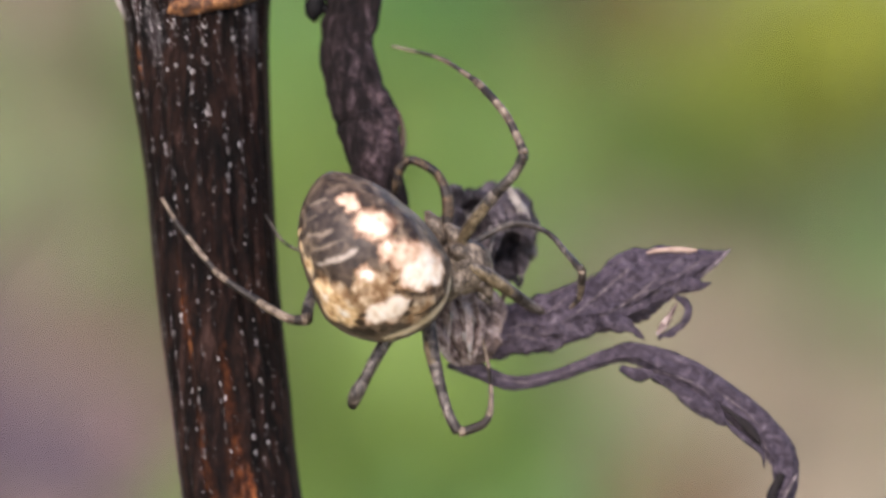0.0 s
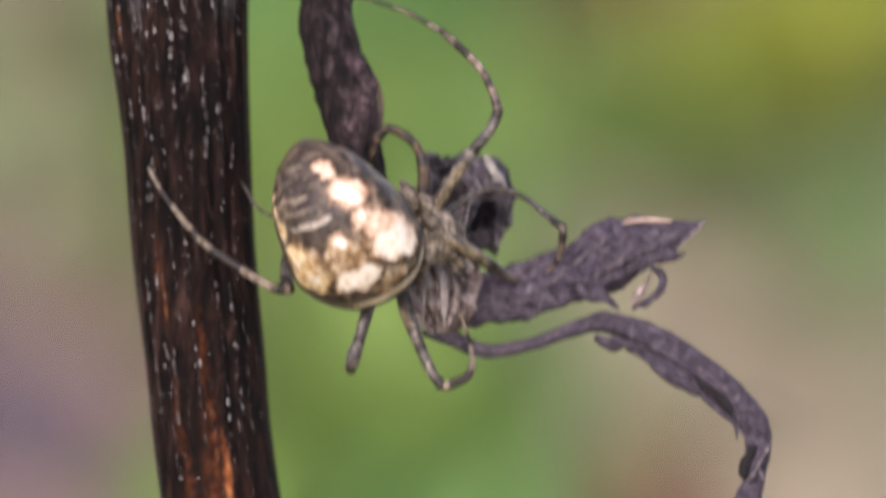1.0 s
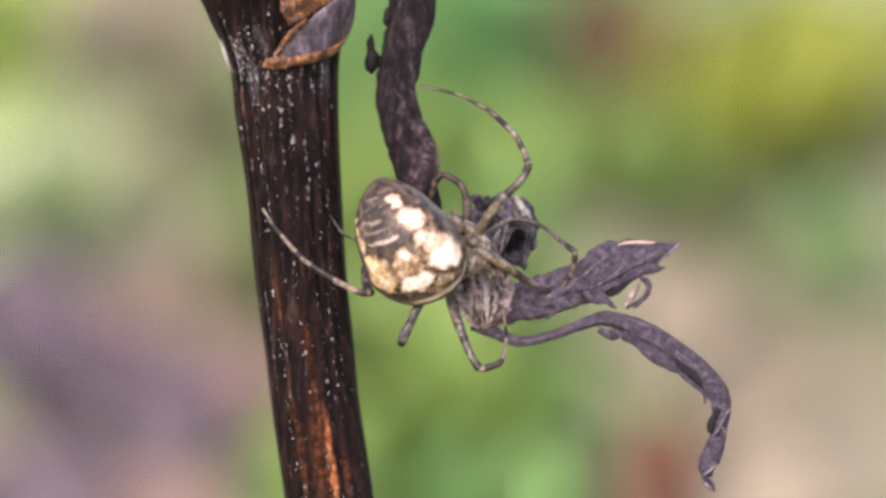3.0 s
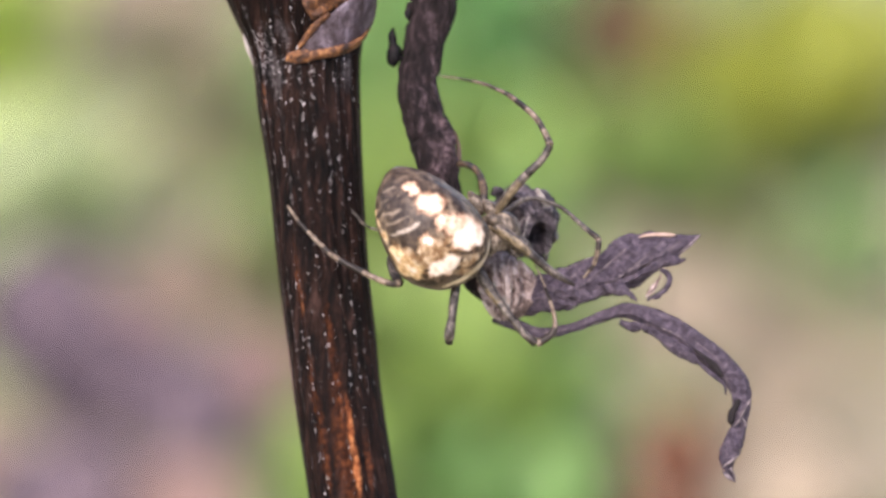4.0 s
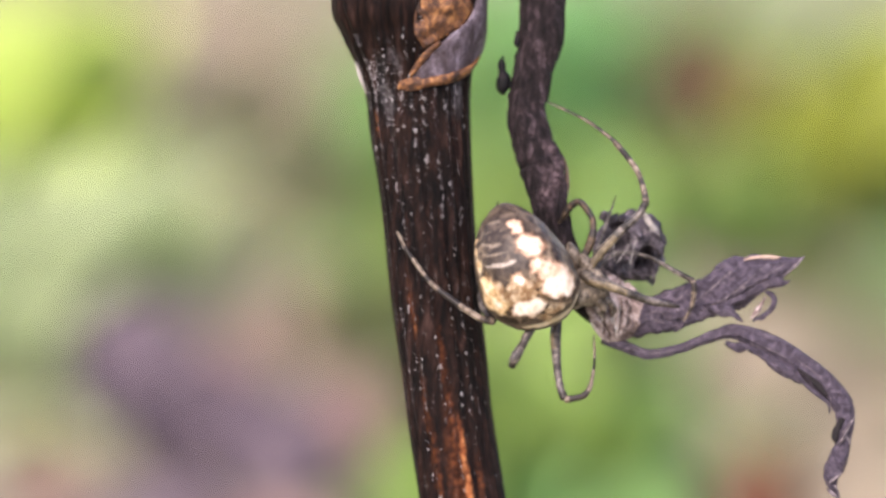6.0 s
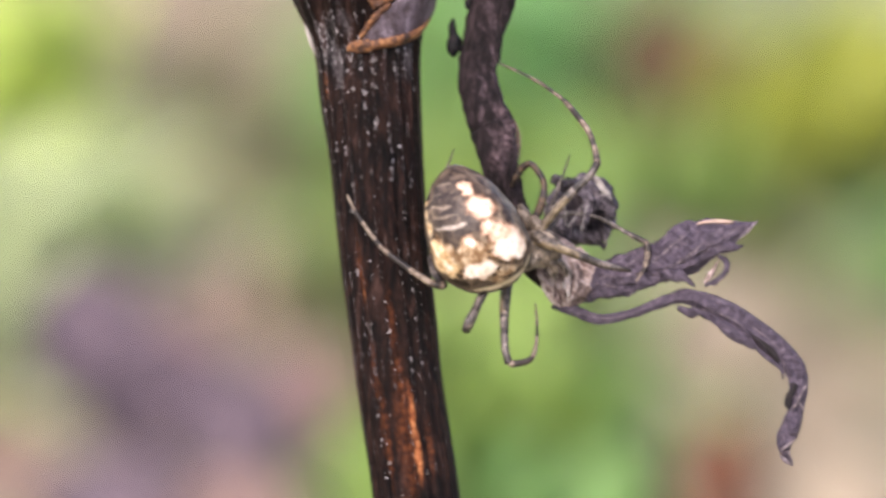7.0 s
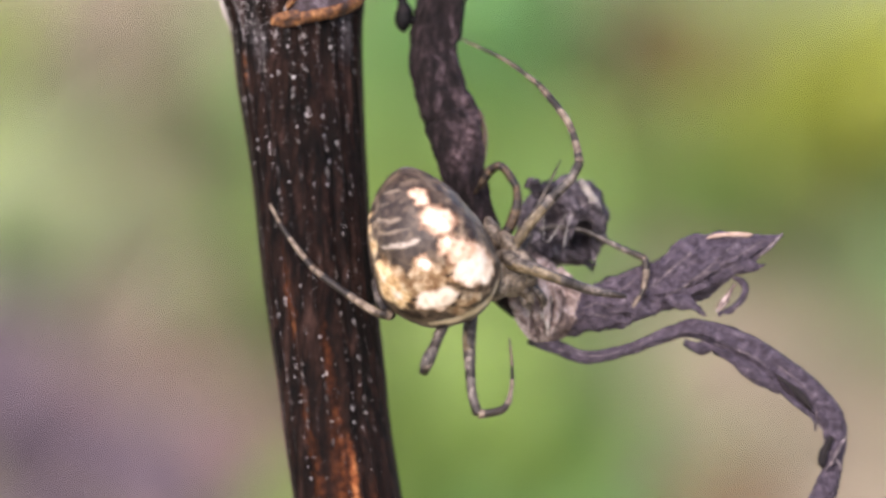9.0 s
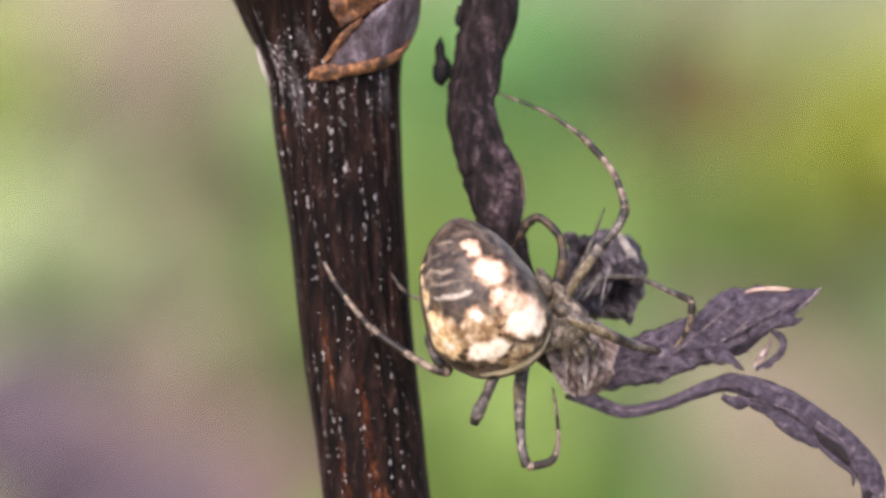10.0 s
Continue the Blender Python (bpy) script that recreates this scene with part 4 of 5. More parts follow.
def abdomen_shape():
    """A globular abdomen that tapers to the spinnerets."""
    bm = blob((0, 0, 0), (1, 1, 1), 1, 0.0, 190, 280)
    for v in bm.verts:
        c = v.co
        a = math.atan2(c.y, c.x) % (2 * math.pi)
        flat = math.hypot(c.x, c.y)
        r = abdomen_reach(a)
        r = 2.1 + (r - 2.1) * flat ** 2
        lump = 1 + 0.02 * noise.noise(c * 3) + 0.008 * noise.noise(c * 9)
        v.co = Vector((c.x * r * lump, c.y * r * lump, c.z * 1.95 * lump))
    layer = bm.verts.layers.float_color.new("skin")
    for v, colour in zip(bm.verts, abdomen_colours(np.array([v.co[:] for v in bm.verts])).tolist()):
        v[layer] = (*colour, 1)
        v.co += Vector(SPIDER_AT)
    return bm


abdomen = part("abdomen", abdomen_shape(), BELLY, spider, "rounded brown abdomen with cream patches and pale chevrons")
for rows in ([(-1.11, 2.36, 1.4, 0.2), (-1.27, 2.65, 1.1, 0.15), (-1.36, 2.84, 1, 0.05)], [(-0.94, 2.41, 1, 0.2), (-1.07, 2.66, 0.7, 0.14), (-1.16, 2.85, 0.6, 0.04)]):
    part("spinneret", tube(rows, 10, 4), SHELL, abdomen, "brown spinneret")
carapace = part("carapace", blob((2.18, 0.44, 1.1), (0.8, 0.75, 0.55), 2, 0.08), SHELL, spider, "mottled olive brown carapace", (2.16, 0.44, 1.8))
part("eye_region", blob((2.7, 0.18, 0.9), (0.32, 0.32, 0.3), 6, 0.08), SHELL, carapace)
for rows in ([(2.18, 0.92, 1, 0.3), (1.9, 1.27, 1.3, 0.26), (1.66, 1.54, 1.2, 0.12)], [(2.32, 0.65, 1.3, 0.28), (1.96, 0.85, 1.6, 0.24), (1.76, 1, 1.5, 0.1)],
             [(2.17, 0.13, 1.4, 0.26), (1.92, -0.17, 1.4, 0.24), (1.74, -0.48, 1.2, 0.1)], [(2.59, 0.03, 1.2, 0.22), (2.8, -0.24, 1.1, 0.2), (2.9, -0.48, 1, 0.06)],
             [(1.66, 1.13, 0.7, 0.26), (1.35, 1.54, 0.8, 0.26), (1.15, 1.9, 0.6, 0.1)]):
    part("coxa", tube(rows, 10, 4, lambda a, s: 1 + 0.2 * noise.noise(Vector((math.cos(a), math.sin(a), s * 4)))), SHELL, carapace)
for rows in ([(2.59, 0.24, 1, 0.12), (3, 0.03, 1.1, 0.13), (3.28, -0.24, 0.9, 0.1), (3.22, -0.48, 0.7, 0.04)], [(2.49, -0.07, 1, 0.12), (2.69, -0.38, 1.1, 0.12), (2.95, -0.59, 0.9, 0.04)]):
    part("pedipalp", tube(rows, 8, 5), LEG, carapace)

# Each leg: its course, the number of the row at the knee (0: no separate lower leg) and the dark rings along it.
LEGS = {}
LEGS["up"] = ([(1.97, 0.92, 1.2, 0.2), (2.58, 1.74, 1.6, 0.22), (3.29, 2.47, 1.9, 0.19), (3.86, 3, 2, 0.17), (4.17, 3.5, 2, 0.18), (3.99, 4.04, 1.8, 0.14), (3.67, 4.67, 1.4, 0.135), (3.01, 5.38, 0.6, 0.13), (2.6, 5.71, 0.2, 0.09), (1.68, 6.22, -0.8, 0.07), (0.26, 6.65, -1.8, 0.045)], 4)
LEGS["left"] = ([(-0.2, -0.5, 0.3, 0.2), (-1.72, -0.3, 0.5, 0.18), (-1.8, -0.85, 1.1, 0.21), (-1.56, -1.36, 1.9, 0.23), (-2.04, -1.3, 2, 0.17), (-2.97, -0.79, 1.7, 0.14), (-3.78, -0.26, 1.4, 0.13), (-4.16, 0.09, 1.1, 0.11), (-4.97, 1.06, 0.6, 0.09), (-5.46, 1.83, 0.3, 0.055)], 3)
LEGS["elbow"] = ([(1.21, -0.69, 1, 0.22), (1.66, -1.68, 1.5, 0.25), (2.31, -2.74, 1.9, 0.19), (2.78, -3.43, 2, 0.17), (3.17, -3.82, 2, 0.18), (3.46, -3.73, 2, 0.16), (3.8, -3.54, 1.9, 0.15), (3.97, -3.25, 1.8, 0.12), (3.99, -2.75, 1.5, 0.085), (3.93, -2.18, 1, 0.07), (3.8, -1.5, 0.6, 0.055), (3.62, -0.85, 0.3, 0.035)], 4)
LEGS["foot"] = ([(0.67, -0.69, 1, 0.2), (0.4, -1.71, 2, 0.21), (0.23, -2.52, 2.4, 0.19), (0.09, -3.09, 2.5, 0.24), (0.03, -3.47, 2.3, 0.15)], 0)
LEGS["right"] = ([(2.19, 0.97, 0.2, 0.13), (3.25, 1.64, -0.5, 0.11), (4.39, 1.39, -0.2, 0.09), (5.2, 0.76, 0.4, 0.11), (5.88, 0.22, 1, 0.14), (5.88, -0.11, 1, 0.13), (5.72, -0.73, 0.8, 0.09), (5.36, -1.21, 0.6, 0.05)], 4)
LEGS["front"] = ([(1.86, 0.65, 1.4, 0.22), (2.68, 0.3, 1.7, 0.24), (3.61, -0.28, 1.5, 0.2), (4.35, -0.73, 1, 0.17), (5.19, -1.06, 0.6, 0.08)], 0)
LEGS["loop"] = ([(1.66, 1.17, 0.8, 0.18), (1.81, 2.1, 0.7, 0.2), (1.71, 2.79, 0.4, 0.15), (1.42, 3.11, 0.2, 0.15), (1.05, 3.27, -0.2, 0.15), (0.8, 3, -0.4, 0.17), (0.7, 2.54, -0.5, 0.14), (0.61, 2.13, -0.7, 0.06)], 0)
LEGS["behind"] = ([(-0.2, 0.97, -0.4, 0.14), (-1.25, 0.66, -0.3, 0.09), (-2.29, 0.86, -0.2, 0.06), (-2.74, 1.13, 0.1, 0.05), (-3.01, 1.55, 0.2, 0.045), (-3.2, 1.84, 0.2, 0.02)], 0)
LEGS["thin"] = ([(2.09, 0.86, 0.2, 0.12), (2.27, 1.56, -0.6, 0.08), (2.49, 2.29, -1.5, 0.06), (2.66, 2.94, -2.3, 0.025)], 0)
RINGS = {"up": 6, "left": 4, "elbow": 2, "foot": 1, "right": 2, "front": 1, "loop": 1, "behind": 1, "thin": 1}
made_legs = {}


def bristles(bm, rows, count, seed):
    """Short fine bristles on a leg."""
    rnd = random.Random(seed)
    line = spline(rows, 6)
    frames = sections(line[:, :3])
    for n in range(count):
        k = rnd.randint(1, len(line) - 3)
        a = rnd.uniform(0, 2 * math.pi)
        side, front = frames[k]
        out = math.cos(a) * side + math.sin(a) * front
        way = line[k + 1][:3] - line[k][:3]
        way = way / (np.linalg.norm(way) + 1e-9)
        root = line[k][:3] + out * line[k][3] * 0.9
        tip = root + (out * 0.7 + way * 0.7) * rnd.uniform(0.12, 0.3)
        three = [bm.verts.new(root + 0.012 * (math.cos(b) * way + math.sin(b) * np.cross(out, way))) for b in (0, 2.1, 4.2)]
        end = bm.verts.new(tip)
        for b in range(3):
            face = bm.faces.new((three[b], three[(b + 1) % 3], end))
            face.material_index = 1


def ringed(count, shift=0.0):
    return lambda s: 1 if (s * count + shift + 0.22 * math.sin(9 * s)) % 1 > 0.62 else 0


for number, (kind, (rows, knee)) in enumerate(LEGS.items()):
    rows = [(*r[:3], r[3] * (0.76 if kind == 'left' else 0.84)) for r in rows]
    upper = rows[:knee + 1] if knee else rows
    bm = tube(upper, 14, 8, bands=ringed(7, 0.2) if kind == "loop" else lambda s: 1 if s > 0.86 or 0.5 < s < 0.56 else 0)
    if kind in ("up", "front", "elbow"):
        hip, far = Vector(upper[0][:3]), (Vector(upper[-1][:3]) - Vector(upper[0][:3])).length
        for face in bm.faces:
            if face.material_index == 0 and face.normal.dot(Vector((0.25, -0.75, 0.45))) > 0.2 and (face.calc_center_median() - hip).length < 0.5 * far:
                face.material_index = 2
    bristles(bm, upper, 46 if kind == 'loop' else 18, number)
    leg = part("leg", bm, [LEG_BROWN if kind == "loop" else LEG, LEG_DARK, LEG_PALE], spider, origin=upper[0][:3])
    lower = None
    if knee:
        below = rows[knee:]
        bm = tube([(*below[0][:3], below[0][3] * 0.98), *below[1:]], 14, 8, bands=ringed(RINGS[kind], 0.3))
        bristles(bm, below, 22, number + 20)
        lower = part("lower_leg", bm, [LEG_TAN, LEG_DARK], leg, origin=below[0][:3])
    made_legs[kind] = (leg, lower, rows, knee)


cam.data.dof.focus_object = carapace


# ---- low greenery behind ----
def leaf_mesh(name, length, width, mat, bend=0.4, seed=0, cup=0.25):
    """A pointed leaf along +y from its base, in metres."""
    bm = bmesh.new()
    n, lay = 8, []
    for k in range(n + 1):
        s = k / n
        half = width * 0.5 * (math.sin(math.pi * min(1, s * 0.92 + 0.04)) ** 0.8)
        mid = Vector((0, length * math.sin(bend * s) / max(bend, 0.01), length * (math.cos(bend * s) - 1) / max(bend, 0.01)))
        row = []
        for x in (-1, -0.5, 0, 0.5, 1):
            lift = cup * half * abs(x) + 0.07 * length * noise.noise(Vector((s * 3, x, seed))) + 0.03 * length * noise.noise(Vector((s * 8, x * 3, seed)))
            half *= 1 + 0.06 * noise.noise(Vector((s * 6, x, seed + 3)))
            row.append(bm.verts.new(mid + Vector((x * half, 0, lift))))
        lay.append(row)
    for one, two in zip(lay, lay[1:]):
        for k in range(4):
            bm.faces.new((one[k], one[k + 1], two[k + 1], two[k]))
    bmesh.ops.solidify(bm, geom=bm.faces[:], thickness=0.0001)
    me = bpy.data.meshes.new(name)
    for face in bm.faces:
        face.smooth = True
    bm.to_mesh(me)
    bm.free()
    me.materials.append(mat)
    return me


def stem_mesh(name, height, radius, mat, lean=0.0):
    bm = bmesh.new()
    lay = []
    for k in range(6):
        s = k / 5
        lay.append([bm.verts.new((lean * s * s + radius * (1 - 0.5 * s) * math.cos(a), radius * (1 - 0.5 * s) * math.sin(a), height * s)) for a in np.arange(6) * math.pi / 3])
    for one, two in zip(lay, lay[1:]):
        for k in range(6):
            bm.faces.new((one[k], one[(k + 1) % 6], two[(k + 1) % 6], two[k]))
    bm.faces.new(lay[-1])
    me = bpy.data.meshes.new(name)
    for face in bm.faces:
        face.smooth = True
    bm.to_mesh(me)
    bm.free()
    me.materials.append(mat)
    return me


def herb(x, y, wide, high, mat, label, seed):
    """A low herb on the ground at x, y (mm) that spreads wide and high (mm): a short stem and a fan of leaves."""
    rnd = random.Random(seed)
    root = new("herb")
    root.location = (x * MM, y * MM, 0)
    tagged(root, label, "herb", "herbs behind the dead plant")
    stem = new("stem", stem_mesh("stem", high * 0.3 * MM, 0.0003, mat))
    stem.parent = root
    upright = [leaf_mesh("leaf", high * MM * f, high * 0.62 * MM * f, mat, b, seed + n) for n, (f, b) in enumerate(((1.05, 0.5), (0.8, 0.9), (0.92, 0.3)))]
    outer = [leaf_mesh("leaf", wide * 0.62 * MM * f, wide * 0.42 * MM * f, mat, b, seed + 9 + n) for n, (f, b) in enumerate(((1, 0.8), (0.75, 1.1), (0.88, 0.5)))]
    for n in range(13):
        if n < 5:
            ob, turn, rise = new("leaf", upright[n % 3]), 0.75 * (n / 2 - 1) + rnd.uniform(-0.2, 0.2), rnd.uniform(0.85, 1.35)
        else:
            ob, turn, rise = new("leaf", outer[n % 3]), 2 * math.pi * (n - 5) / 8 + rnd.uniform(-0.3, 0.3), rnd.uniform(0.3, 0.75)
        ob.parent = root
        ob.matrix_basis = Matrix.Translation((0, 0, high * MM * rnd.uniform(0.02, 0.25))) @ Matrix.Rotation(turn, 4, "Z") @ Matrix.Rotation(rise, 4, "X") @ Matrix.Rotation(rnd.uniform(-0.4, 0.4), 4, "Y")
    return root


def herbs(mat, label, rows):
    for x, y, wide, high in rows:
        herb(x, y, wide * 1.35, high * 1.2, mat, label, int(abs(x * 7 + y * 3)))


def dead_leaves(mat, label, rows):
    for x, y, wide, high in rows:
        seed = int(abs(x * 7 + y * 3))
        dead_leaf(x, y, high * 1.32, wide * 1.25, mat, label, seed, seed % 31 - 15, 68)


def dead_leaf(x, y, length, width, mat, label, seed, turn=0, tip=55, bend=0.6):
    """A curled dead leaf that stands on the ground at x, y (mm) and leans back."""
    root = new("dead_leaf")
    root.matrix_basis = Matrix.Translation((x * MM, y * MM, -0.0004)) @ Matrix.Rotation(radians(turn), 4, "Z") @ Matrix.Rotation(radians(tip), 4, "X")
    blade = new("blade", leaf_mesh("blade", length * MM, width * MM, mat, bend, seed, 0.3))
    blade.parent = root
    midrib = new("midrib", rib_mesh(length * MM, bend, mat))
    midrib.parent = root
    tagged(root, label, "dead leaf", "fallen leaves on the ground")
    return root


def rib_mesh(length, bend, mat):
    """The midrib of a bent leaf."""
    bm = bmesh.new()
    lay = []
    for k in range(9):
        s = k / 8
        c = Vector((0, length * math.sin(bend * s) / bend, length * (math.cos(bend * s) - 1) / bend + 0.0002))
        lay.append([bm.verts.new(c + Vector((0.0002 * (1.1 - s) * math.cos(a), 0, 0.0002 * (1.1 - s) * math.sin(a)))) for a in (0, 1.57, 3.14, 4.71)])
    for one, two in zip(lay, lay[1:]):
        for k in range(4):
            bm.faces.new((one[k], one[(k + 1) % 4], two[(k + 1) % 4], two[k]))
    me = bpy.data.meshes.new("midrib")
    bm.to_mesh(me)
    bm.free()
    me.materials.append(mat)
    return me


dead_leaves(PINK, "pinkish brown dead leaf standing in the greenery",
      [(-22.4, 228.9, 3.2, 2.6), (-15.6, 153.9, 4.5, 3.7), (-9.8, 140.3, 3.9, 5.2), (-12.4, 166.9, 3.5, 3.2), (-22.5, 129.2, 4.6, 3.1), (-12.0, 119.3, 5.1, 4.3)])
herbs(LIME, "pale lime green herb with broad leaves",
      [(-24.5, 201.2, 6.4, 7.3), (-22.4, 206.0, 5.4, 5.9), (-28.0, 197.7, 5.6, 8.4), (-26.5, 209.7, 5.7, 5.7)])
herbs(SAGE, "pale sage green herb with broad leaves",
      [(-24.0, 175.8, 6.3, 5.4), (-22.6, 157.1, 5.1, 6.4), (-24.9, 153.9, 5.3, 6.9), (-18.5, 175.8, 5.7, 5.4), (-28.4, 162.6, 5.4, 8.0), (-21.8, 186.0, 5.0, 3.6), (17.1, 226.9, 4.3, 3.2), (14.3, 230.8, 3.8, 2.0), (16.1, 162.5, 3.7, 4.0), (6.4, 162.5, 3.7, 3.2)])
herbs(OLIVE, "dark olive herb with soft leaves",
      [(-15.9, 204.8, 4.2, 3.7), (-13.1, 191.8, 3.3, 2.8), (-9.0, 157.1, 2.9, 4.8), (13.3, 174.1, 3.0, 2.7), (3.2, 157.1, 3.7, 2.7), (-4.4, 146.5, 4.5, 6.3)])
dead_leaves(TAUPE, "pale straw-coloured dead leaf standing in the greenery",
      [(-17.8, 224.5, 7.5, 4.3), (-13.3, 214.5, 4.6, 4.3), (-10.7, 197.7, 3.6, 3.3), (14.2, 142.4, 4.4, 3.4), (10.4, 157.1, 5.1, 3.7), (7.8, 168.0, 4.0, 3.0), (12.5, 129.1, 3.6, 3.1), (14.4, 122.2, 5.6, 4.6)])
dead_leaves(PURPLE, "purplish grey dead leaf standing in the greenery",
      [(-19.0, 146.6, 6.0, 6.8), (-15.7, 137.2, 6.7, 6.0), (-13.1, 134.2, 5.7, 5.2), (-17.4, 121.2, 6.6, 4.6)])
dead_leaves(BROWN, "brown dead leaf standing in the greenery",
      [(-24.1, 139.3, 3.1, 2.9), (7.3, 203.0, 7.0, 6.8), (9.0, 205.4, 5.0, 5.2), (5.6, 204.6, 4.6, 5.0)])
herbs(FRESH, "light bluish green herb with broad leaves",
      [(1.5, 213.3, 5.7, 4.8), (-1.3, 214.5, 5.7, 5.1), (-3.6, 213.3, 5.1, 4.8), (0.3, 230.8, 6.4, 3.5), (-0.5, 221.9, 6.3, 4.9), (1.6, 197.6, 5.9, 6.7)])
herbs(GREEN, "fresh green herb with broad pointed leaves",
      [(-8.5, 197.7, 5.6, 6.1), (-3.2, 197.7, 5.6, 7.3), (4.1, 227.0, 6.9, 3.8), (9.3, 230.8, 5.5, 2.9), (-5.4, 225.7, 5.8, 4.0), (17.7, 165.8, 3.5, 4.3), (4.8, 141.3, 4.4, 3.9), (2.1, 168.0, 5.1, 4.6), (-0.9, 122.2, 6.6, 4.3), (4.2, 120.2, 5.1, 4.6)])
herbs(MOSS, "moss green herb with broad soft leaves",
      [(6.5, 187.1, 6.1, 4.1), (10.4, 183.7, 5.5, 4.1), (3.2, 180.3, 5.5, 4.9), (0.6, 157.1, 5.3, 5.1), (-1.9, 171.3, 5.4, 6.5), (-5.6, 135.2, 4.1, 3.6), (-6.2, 164.7, 4.6, 7.0), (-2.3, 142.4, 4.7, 6.3), (-6.0, 121.2, 5.1, 4.6), (-0.4, 137.2, 6.0, 5.7), (2.2, 135.2, 6.0, 5.4)])
herbs(YELLOW, "yellow-green herb with bright broad leaves",
      [(13.5, 190.6, 6.6, 6.4), (15.8, 197.6, 5.6, 6.4), (11.0, 195.3, 4.7, 3.6), (18.8, 194.1, 5.6, 7.2)])
dead_leaves(RED, "reddish brown dead leaf standing in the greenery",
      [(9.6, 129.1, 3.1, 4.1), (11.2, 132.2, 2.2, 2.7), (8.8, 117.3, 3.2, 3.2)])


def straw(x, y, x2, y2, label):
    """A dry stalk that lies on the greenery from one place of the ground to another (mm)."""
    one, two = Vector((x, y, 0.4)) * MM, Vector((x2, y2, 2.2)) * MM
    ob = new("straw", stem_mesh("straw", (two - one).length, 0.0006, STRAW, 0.0015))
    ob.matrix_basis = Matrix.Translation(one) @ (two - one).to_track_quat("Z", "Y").to_matrix().to_4x4()
    tagged(ob, label, "straw", "dry stalks lying in the greenery")


for x, y, x2, y2 in [(-21.1, 241.1, -9.7, 206.0), (5.1, 181.4, 18.4, 142.4), (8.6, 173.5, 18.0, 151.8)]:
    straw(x, y, x2, y2, "pale dry grass stalk lying in the greenery")


def grass():
    """Short grass and moss blades over the ground behind the plant."""
    rnd = random.Random(5)
    bm = bmesh.new()
    for n in range(2600):
        x, y = rnd.uniform(-0.06, 0.06), rnd.uniform(0.02, 0.34)
        if noise.noise(Vector((x * 60, y * 60, 3))) < -0.05:
            continue
        h, a, lean = rnd.uniform(0.001, 0.003), rnd.uniform(0, 6.28), rnd.uniform(0.1, 0.7)
        w = Vector((math.cos(a), math.sin(a), 0)) * rnd.uniform(0.00015, 0.0003)
        d = Vector((-math.sin(a), math.cos(a), 0)) * lean * h
        b = Vector((x, y, -0.001))
        q = [bm.verts.new(b - w), bm.verts.new(b + w), bm.verts.new(b + w * 0.7 + d * 0.4 + Vector((0, 0, h * 0.6))), bm.verts.new(b - w * 0.7 + d * 0.4 + Vector((0, 0, h * 0.6)))]
        tip = bm.verts.new(b + d + Vector((0, 0, h)))
        bm.faces.new(q)
        bm.faces.new((q[3], q[2], tip))
    me = bpy.data.meshes.new("grass")
    bm.to_mesh(me)
    bm.free()
    me.materials.append(GRASS)
    tagged(new("grass", me), "short green and straw-coloured grass on the ground", "grass", kind="stuff")


grass()

# ---- movement ----
SPIDER_ROWS = [
    (0.0, 0.43, -0.08, -0.5), (0.5, 0.35, 0.0, -0.7), (1.0, 0.36, -0.12, -1.5), (1.2, 0.2, -0.02, -3.0), (1.5, 0.24, -0.03, -3.8), (2.0, 0.27, 0.06, -5.5),
    (2.2, 0.31, 0.02, -5.5), (3.3, 0.21, 0.15, -3.3), (3.5, 0.28, 0.12, -3.0), (4.0, 0.22, 0.4, 2.8), (4.5, 0.0, 0.0, 0.0), (5.0, -0.19, -0.18, -7.0),
    (5.5, -0.34, -0.24, -11.0), (6.8, -0.41, -0.3, -10.0), (7.0, -0.37, -0.22, -10.0), (7.5, -0.41, -0.36, -10.4), (8.0, -0.42, -0.23, -10.3), (8.5, -0.4, -0.29, -11.0),
    (9.0, -0.39, -0.27, -10.8), (9.5, 0.09, -0.21, -10.3), (9.7, 0.03, -0.3, -10.6), (10.0, 0.03, -0.18, -11.0)]


# How far the knees move on the plant (seconds, u, v).
KNEES = {}
KNEES["up"] = [(0, 0.06, -0.15), (0.5, 0.08, 0.11), (1.2, -0.06, 0.28), (2, 0.09, 0), (3.5, 0.13, 0.12), (4, 0.12, 0.58), (4.5, 0, 0), (5, -0.13, -0.33), (5.5, -0.16, -0.54), (7, -0.2, -0.38), (7.5, -0.21, -0.52), (9, -0.26, -0.32), (9.5, -0.01, -0.1), (10, -0.06, -0.14)]
KNEES["left"] = [(0, -0.12, 0.23), (0.5, -0.08, 0.24), (1, 0.08, 0.12), (1.5, -0.15, 0.3), (2, -0.12, 0.36), (3.5, 0.1, 0.26), (4, 0.3, 0.36), (4.5, 0, 0), (5, -0.26, -0.17), (5.5, -0.36, -0.21), (7, -0.33, -0.25), (9, -0.37, -0.21), (9.5, 0.15, -0.22), (10, 0.21, -0.28)]
KNEES["elbow"] = [(0, -0.7, -0.35), (0.5, -0.58, -0.28), (1.2, -0.35, 0.1), (1.5, -0.98, -0.07), (2.2, -1.01, -0.12), (3.3, -0.52, 0), (3.5, -0.37, 0.03), (4, 0.61, 0.6), (4.5, 0, 0), (5, -0.85, -0.33), (5.5, -2.08, -0.72), (7, -2.61, -0.71), (9, -2.5, -0.73), (9.5, -1.92, -0.6), (10, -2.17, -0.67)]
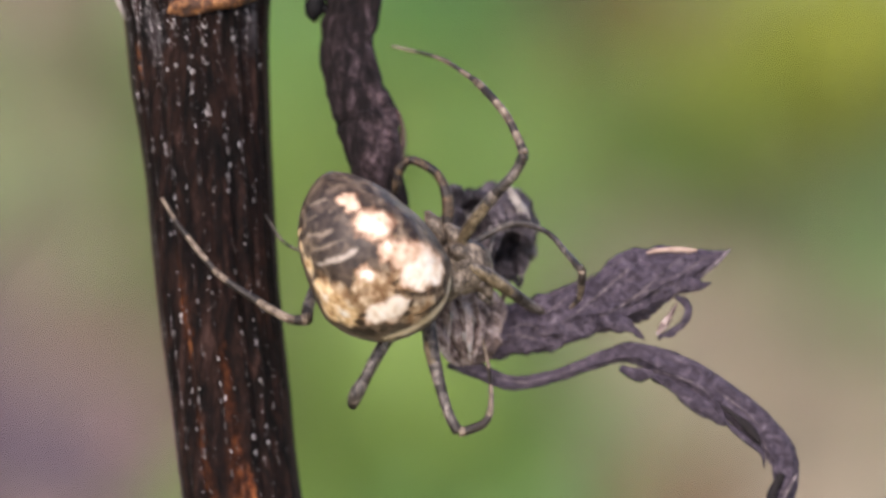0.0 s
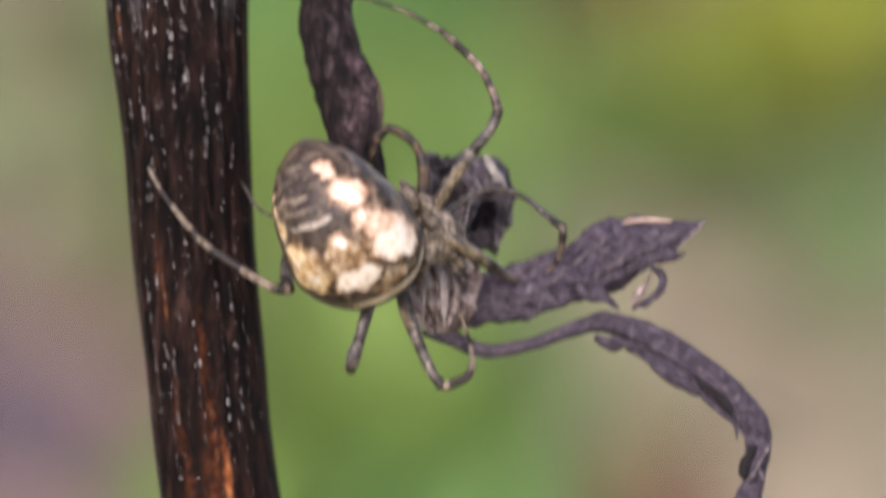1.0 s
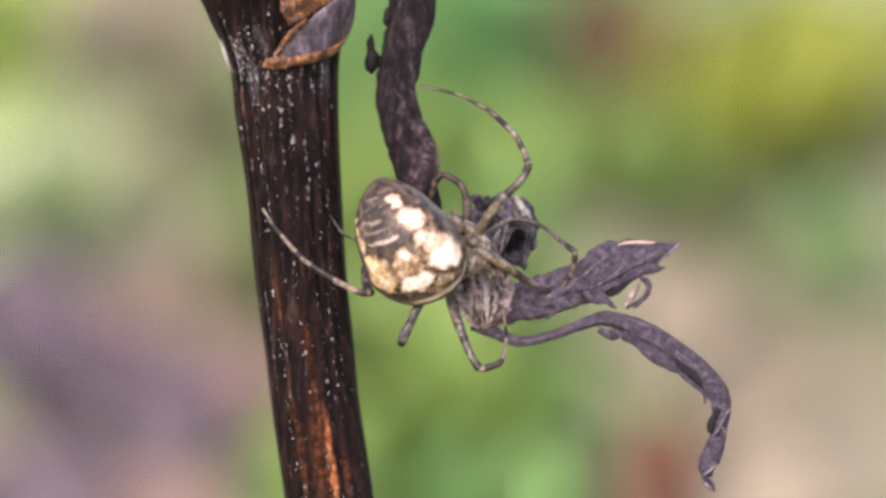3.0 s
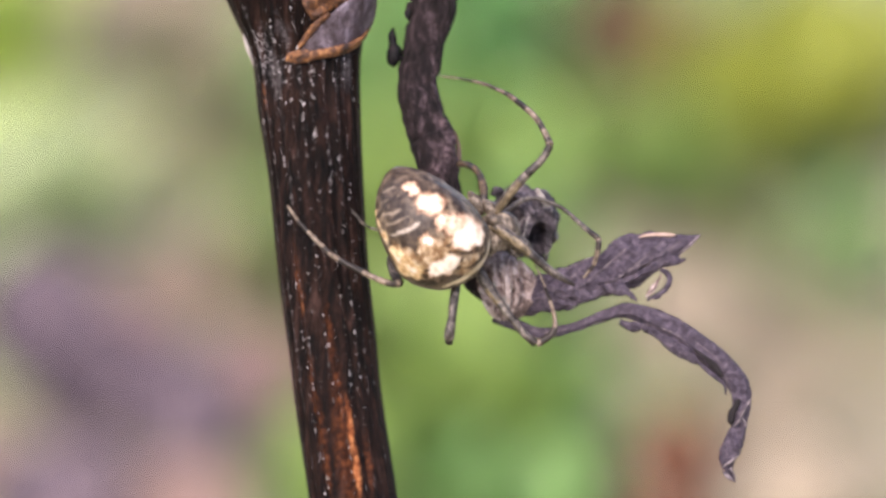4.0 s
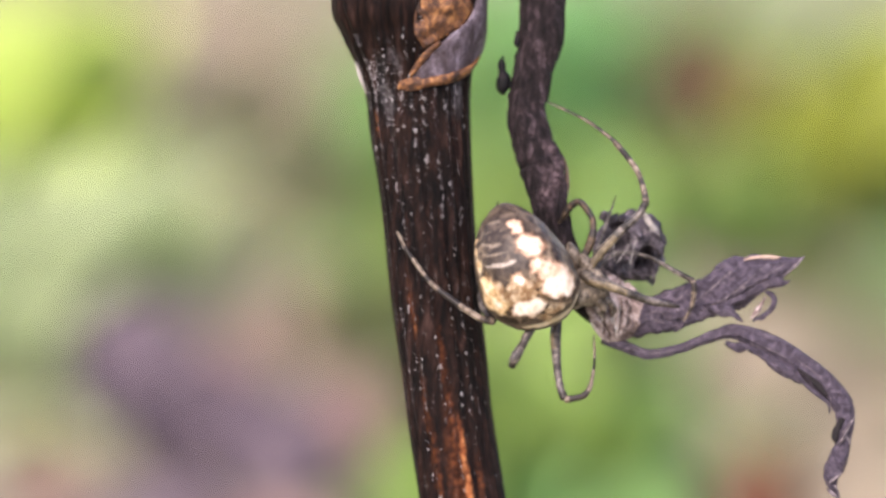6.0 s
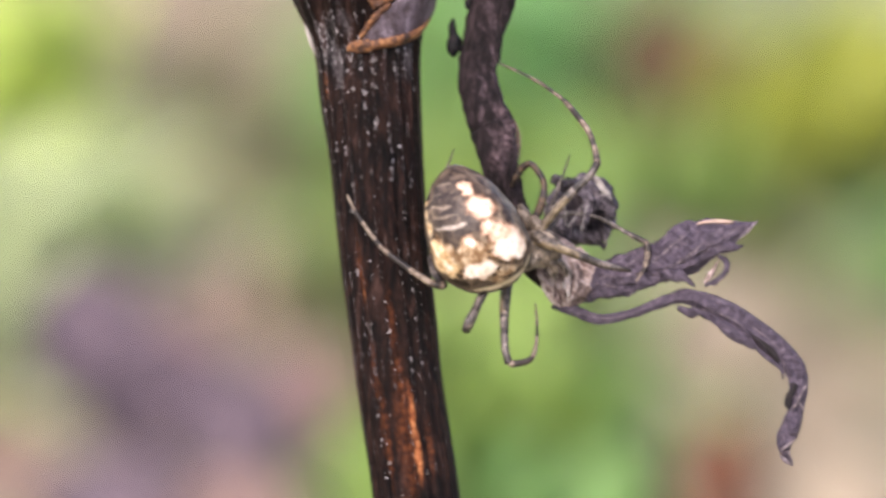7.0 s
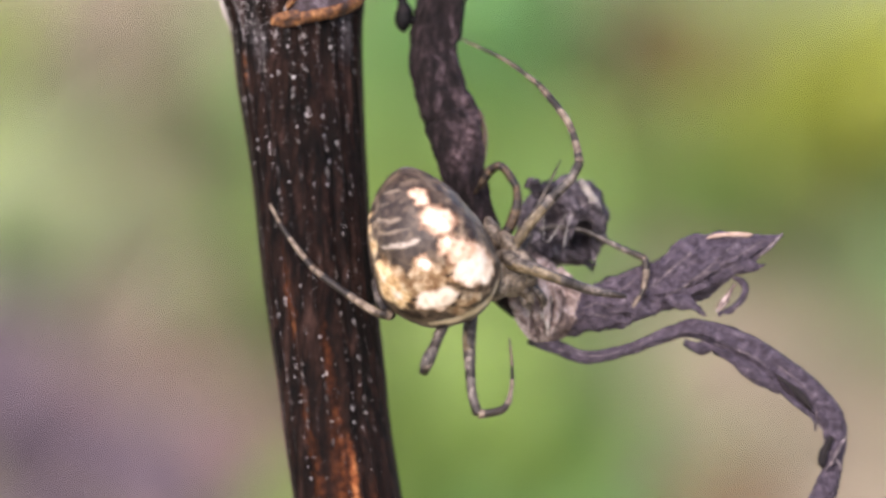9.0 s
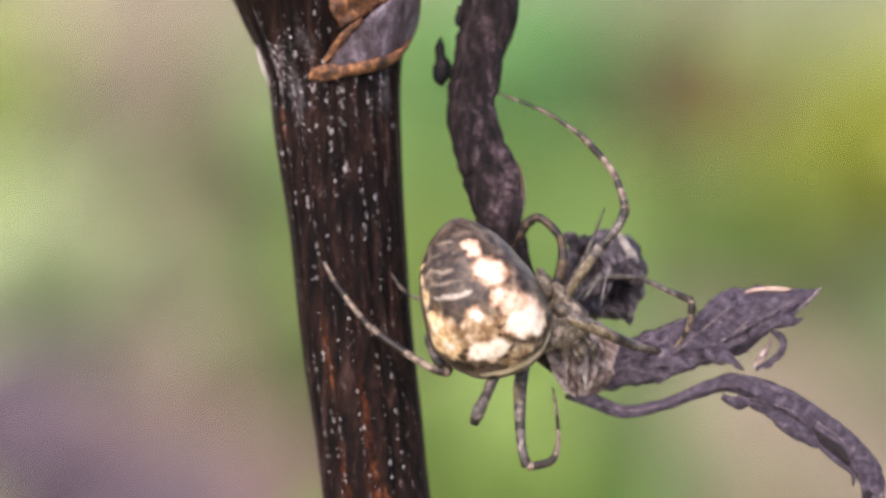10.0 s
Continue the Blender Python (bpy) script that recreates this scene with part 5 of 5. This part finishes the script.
KNEES["foot"] = [(0, -0.45, 0), (0.5, -0.13, 0), (1, 0.2, 0), (1.2, 0.09, 0.1), (1.5, -0.66, 0.42), (2.2, -0.65, 0.55), (3.3, -0.35, 0.4), (3.5, -0.28, 0.3), (4, 0.54, 0.26), (4.5, 0, 0), (5, -0.69, 0.14), (5.5, -1.27, 0.15), (7, -1.09, 0.12), (9, -1.0, 0.12), (9.5, -0.47, 0.16), (10, -0.62, 0.24)]
KNEES["behind"] = [(0, 0, 0), (4.5, 0, 0), (5, 0.15, 0), (5.5, 1.0, 0.6), (7, 1.7, 1.7), (8.5, 1.8, 1.8), (9, 1.2, 0.8), (9.5, 0, -0.3), (10, 0, -0.3)]
KNEES["thin"] = [(0, 0.2, -0.8), (3.5, 0.1, -0.5), (4.5, 0, 0), (5.5, 0.05, 0.05), (7, 0.35, 0.86), (7.5, 0.65, 0.65), (9, 0.73, 0.55), (9.5, 1.0, 0.86), (10, 0.9, 0.8)]
KNEES["right"] = [(0, -0.08, 0), (0.5, 0, 0.23), (1.2, 0.09, 0.38), (2, 0.02, 0.08), (3.5, 0.13, 0.29), (4, 0.19, 0.43), (4.5, 0, 0), (5, -0.3, -0.3), (5.5, -0.32, -0.41), (7, -0.19, -0.2), (9, -0.18, -0.1), (9.5, 0.06, 0.13), (10, 0.06, 0.25)]
TIPS = {"elbow": [(0, -0.5, -0.6), (0.5, -0.5, -0.7), (2.2, -0.5, -0.6), (3.5, -0.2, -0.5), (4, 0.1, 0), (4.5, 0, 0), (5, -0.6, -0.4), (5.5, -1.3, -0.85), (7, -2.05, -1.3), (9, -1.95, -1.25), (10, -1.8, -1.1)],
        "left": [(0, 0, 0.2), (2, 0, 0.3), (4.5, 0, 0), (9, 0, -0.1), (9.5, 0.35, -0.1), (10, 0.35, -0.1)]}


def moved(table, t):
    times, du, dv = zip(*table)
    return Vector((float(np.interp(t, times, du)), float(np.interp(t, times, dv)), 0))


def reached(hip, goal, length, depth):
    """The goal drawn nearer or farther from the viewer until it lies at the length from the hip."""
    flat = Vector((goal.x - hip.x, goal.y - hip.y, 0))
    if flat.length >= length * 0.999:
        return hip + flat.normalized() * length
    deep = math.sqrt(length ** 2 - flat.length ** 2)
    best = min((deep, -deep), key=lambda d: abs(hip.z + d - depth))
    return hip + flat + Vector((0, 0, best))


def motions():
    """The spider's body sways and turns on the plant; each leg swings at hip and knee, so that its foot keeps its hold."""
    rest = Vector(SPIDER_AT)
    body, legs = [], {kind: [] for kind in made_legs}
    lowers = {kind: [] for kind, made in made_legs.items() if made[1]}
    for t, du, dv, turn in SPIDER_ROWS:
        spin = Matrix.Rotation(radians(turn), 3, "Z")
        there = rest + Vector((du, dv, 0))
        body.append((t, Matrix.Translation(FRAME @ there) @ (TURN @ spin @ TURN.inverted()).to_4x4()))
        for kind, (leg, lower, rows, knee) in made_legs.items():
            hip, tip = Vector(rows[0][:3]), Vector(rows[-1][:3])
            handle = Vector(rows[knee][:3]) if knee else tip
            hip_now = there + spin @ (hip - rest)
            goal = handle + moved(KNEES[kind], t) if kind in KNEES else handle
            goal = reached(hip_now, goal, (handle - hip).length, handle.z)
            q = (handle - hip).rotation_difference(spin.inverted() @ (goal - hip_now)).to_matrix()
            legs[kind].append((t, Matrix.Translation(TURN @ (hip - rest) * MM) @ (TURN @ q @ TURN.inverted()).to_4x4()))
            if lower:
                hold = tip + (moved(TIPS[kind], t) if kind in TIPS else Vector())
                q2 = (tip - handle).rotation_difference((spin @ q).inverted() @ (hold - goal)).to_matrix()
                lowers[kind].append((t, Matrix.Translation(TURN @ (handle - hip) * MM) @ (TURN @ q2 @ TURN.inverted()).to_4x4()))
    walk(spider, body)
    for kind, (leg, lower, rows, knee) in made_legs.items():
        walk(leg, legs[kind])
        if lower:
            walk(lower, lowers[kind])


motions()
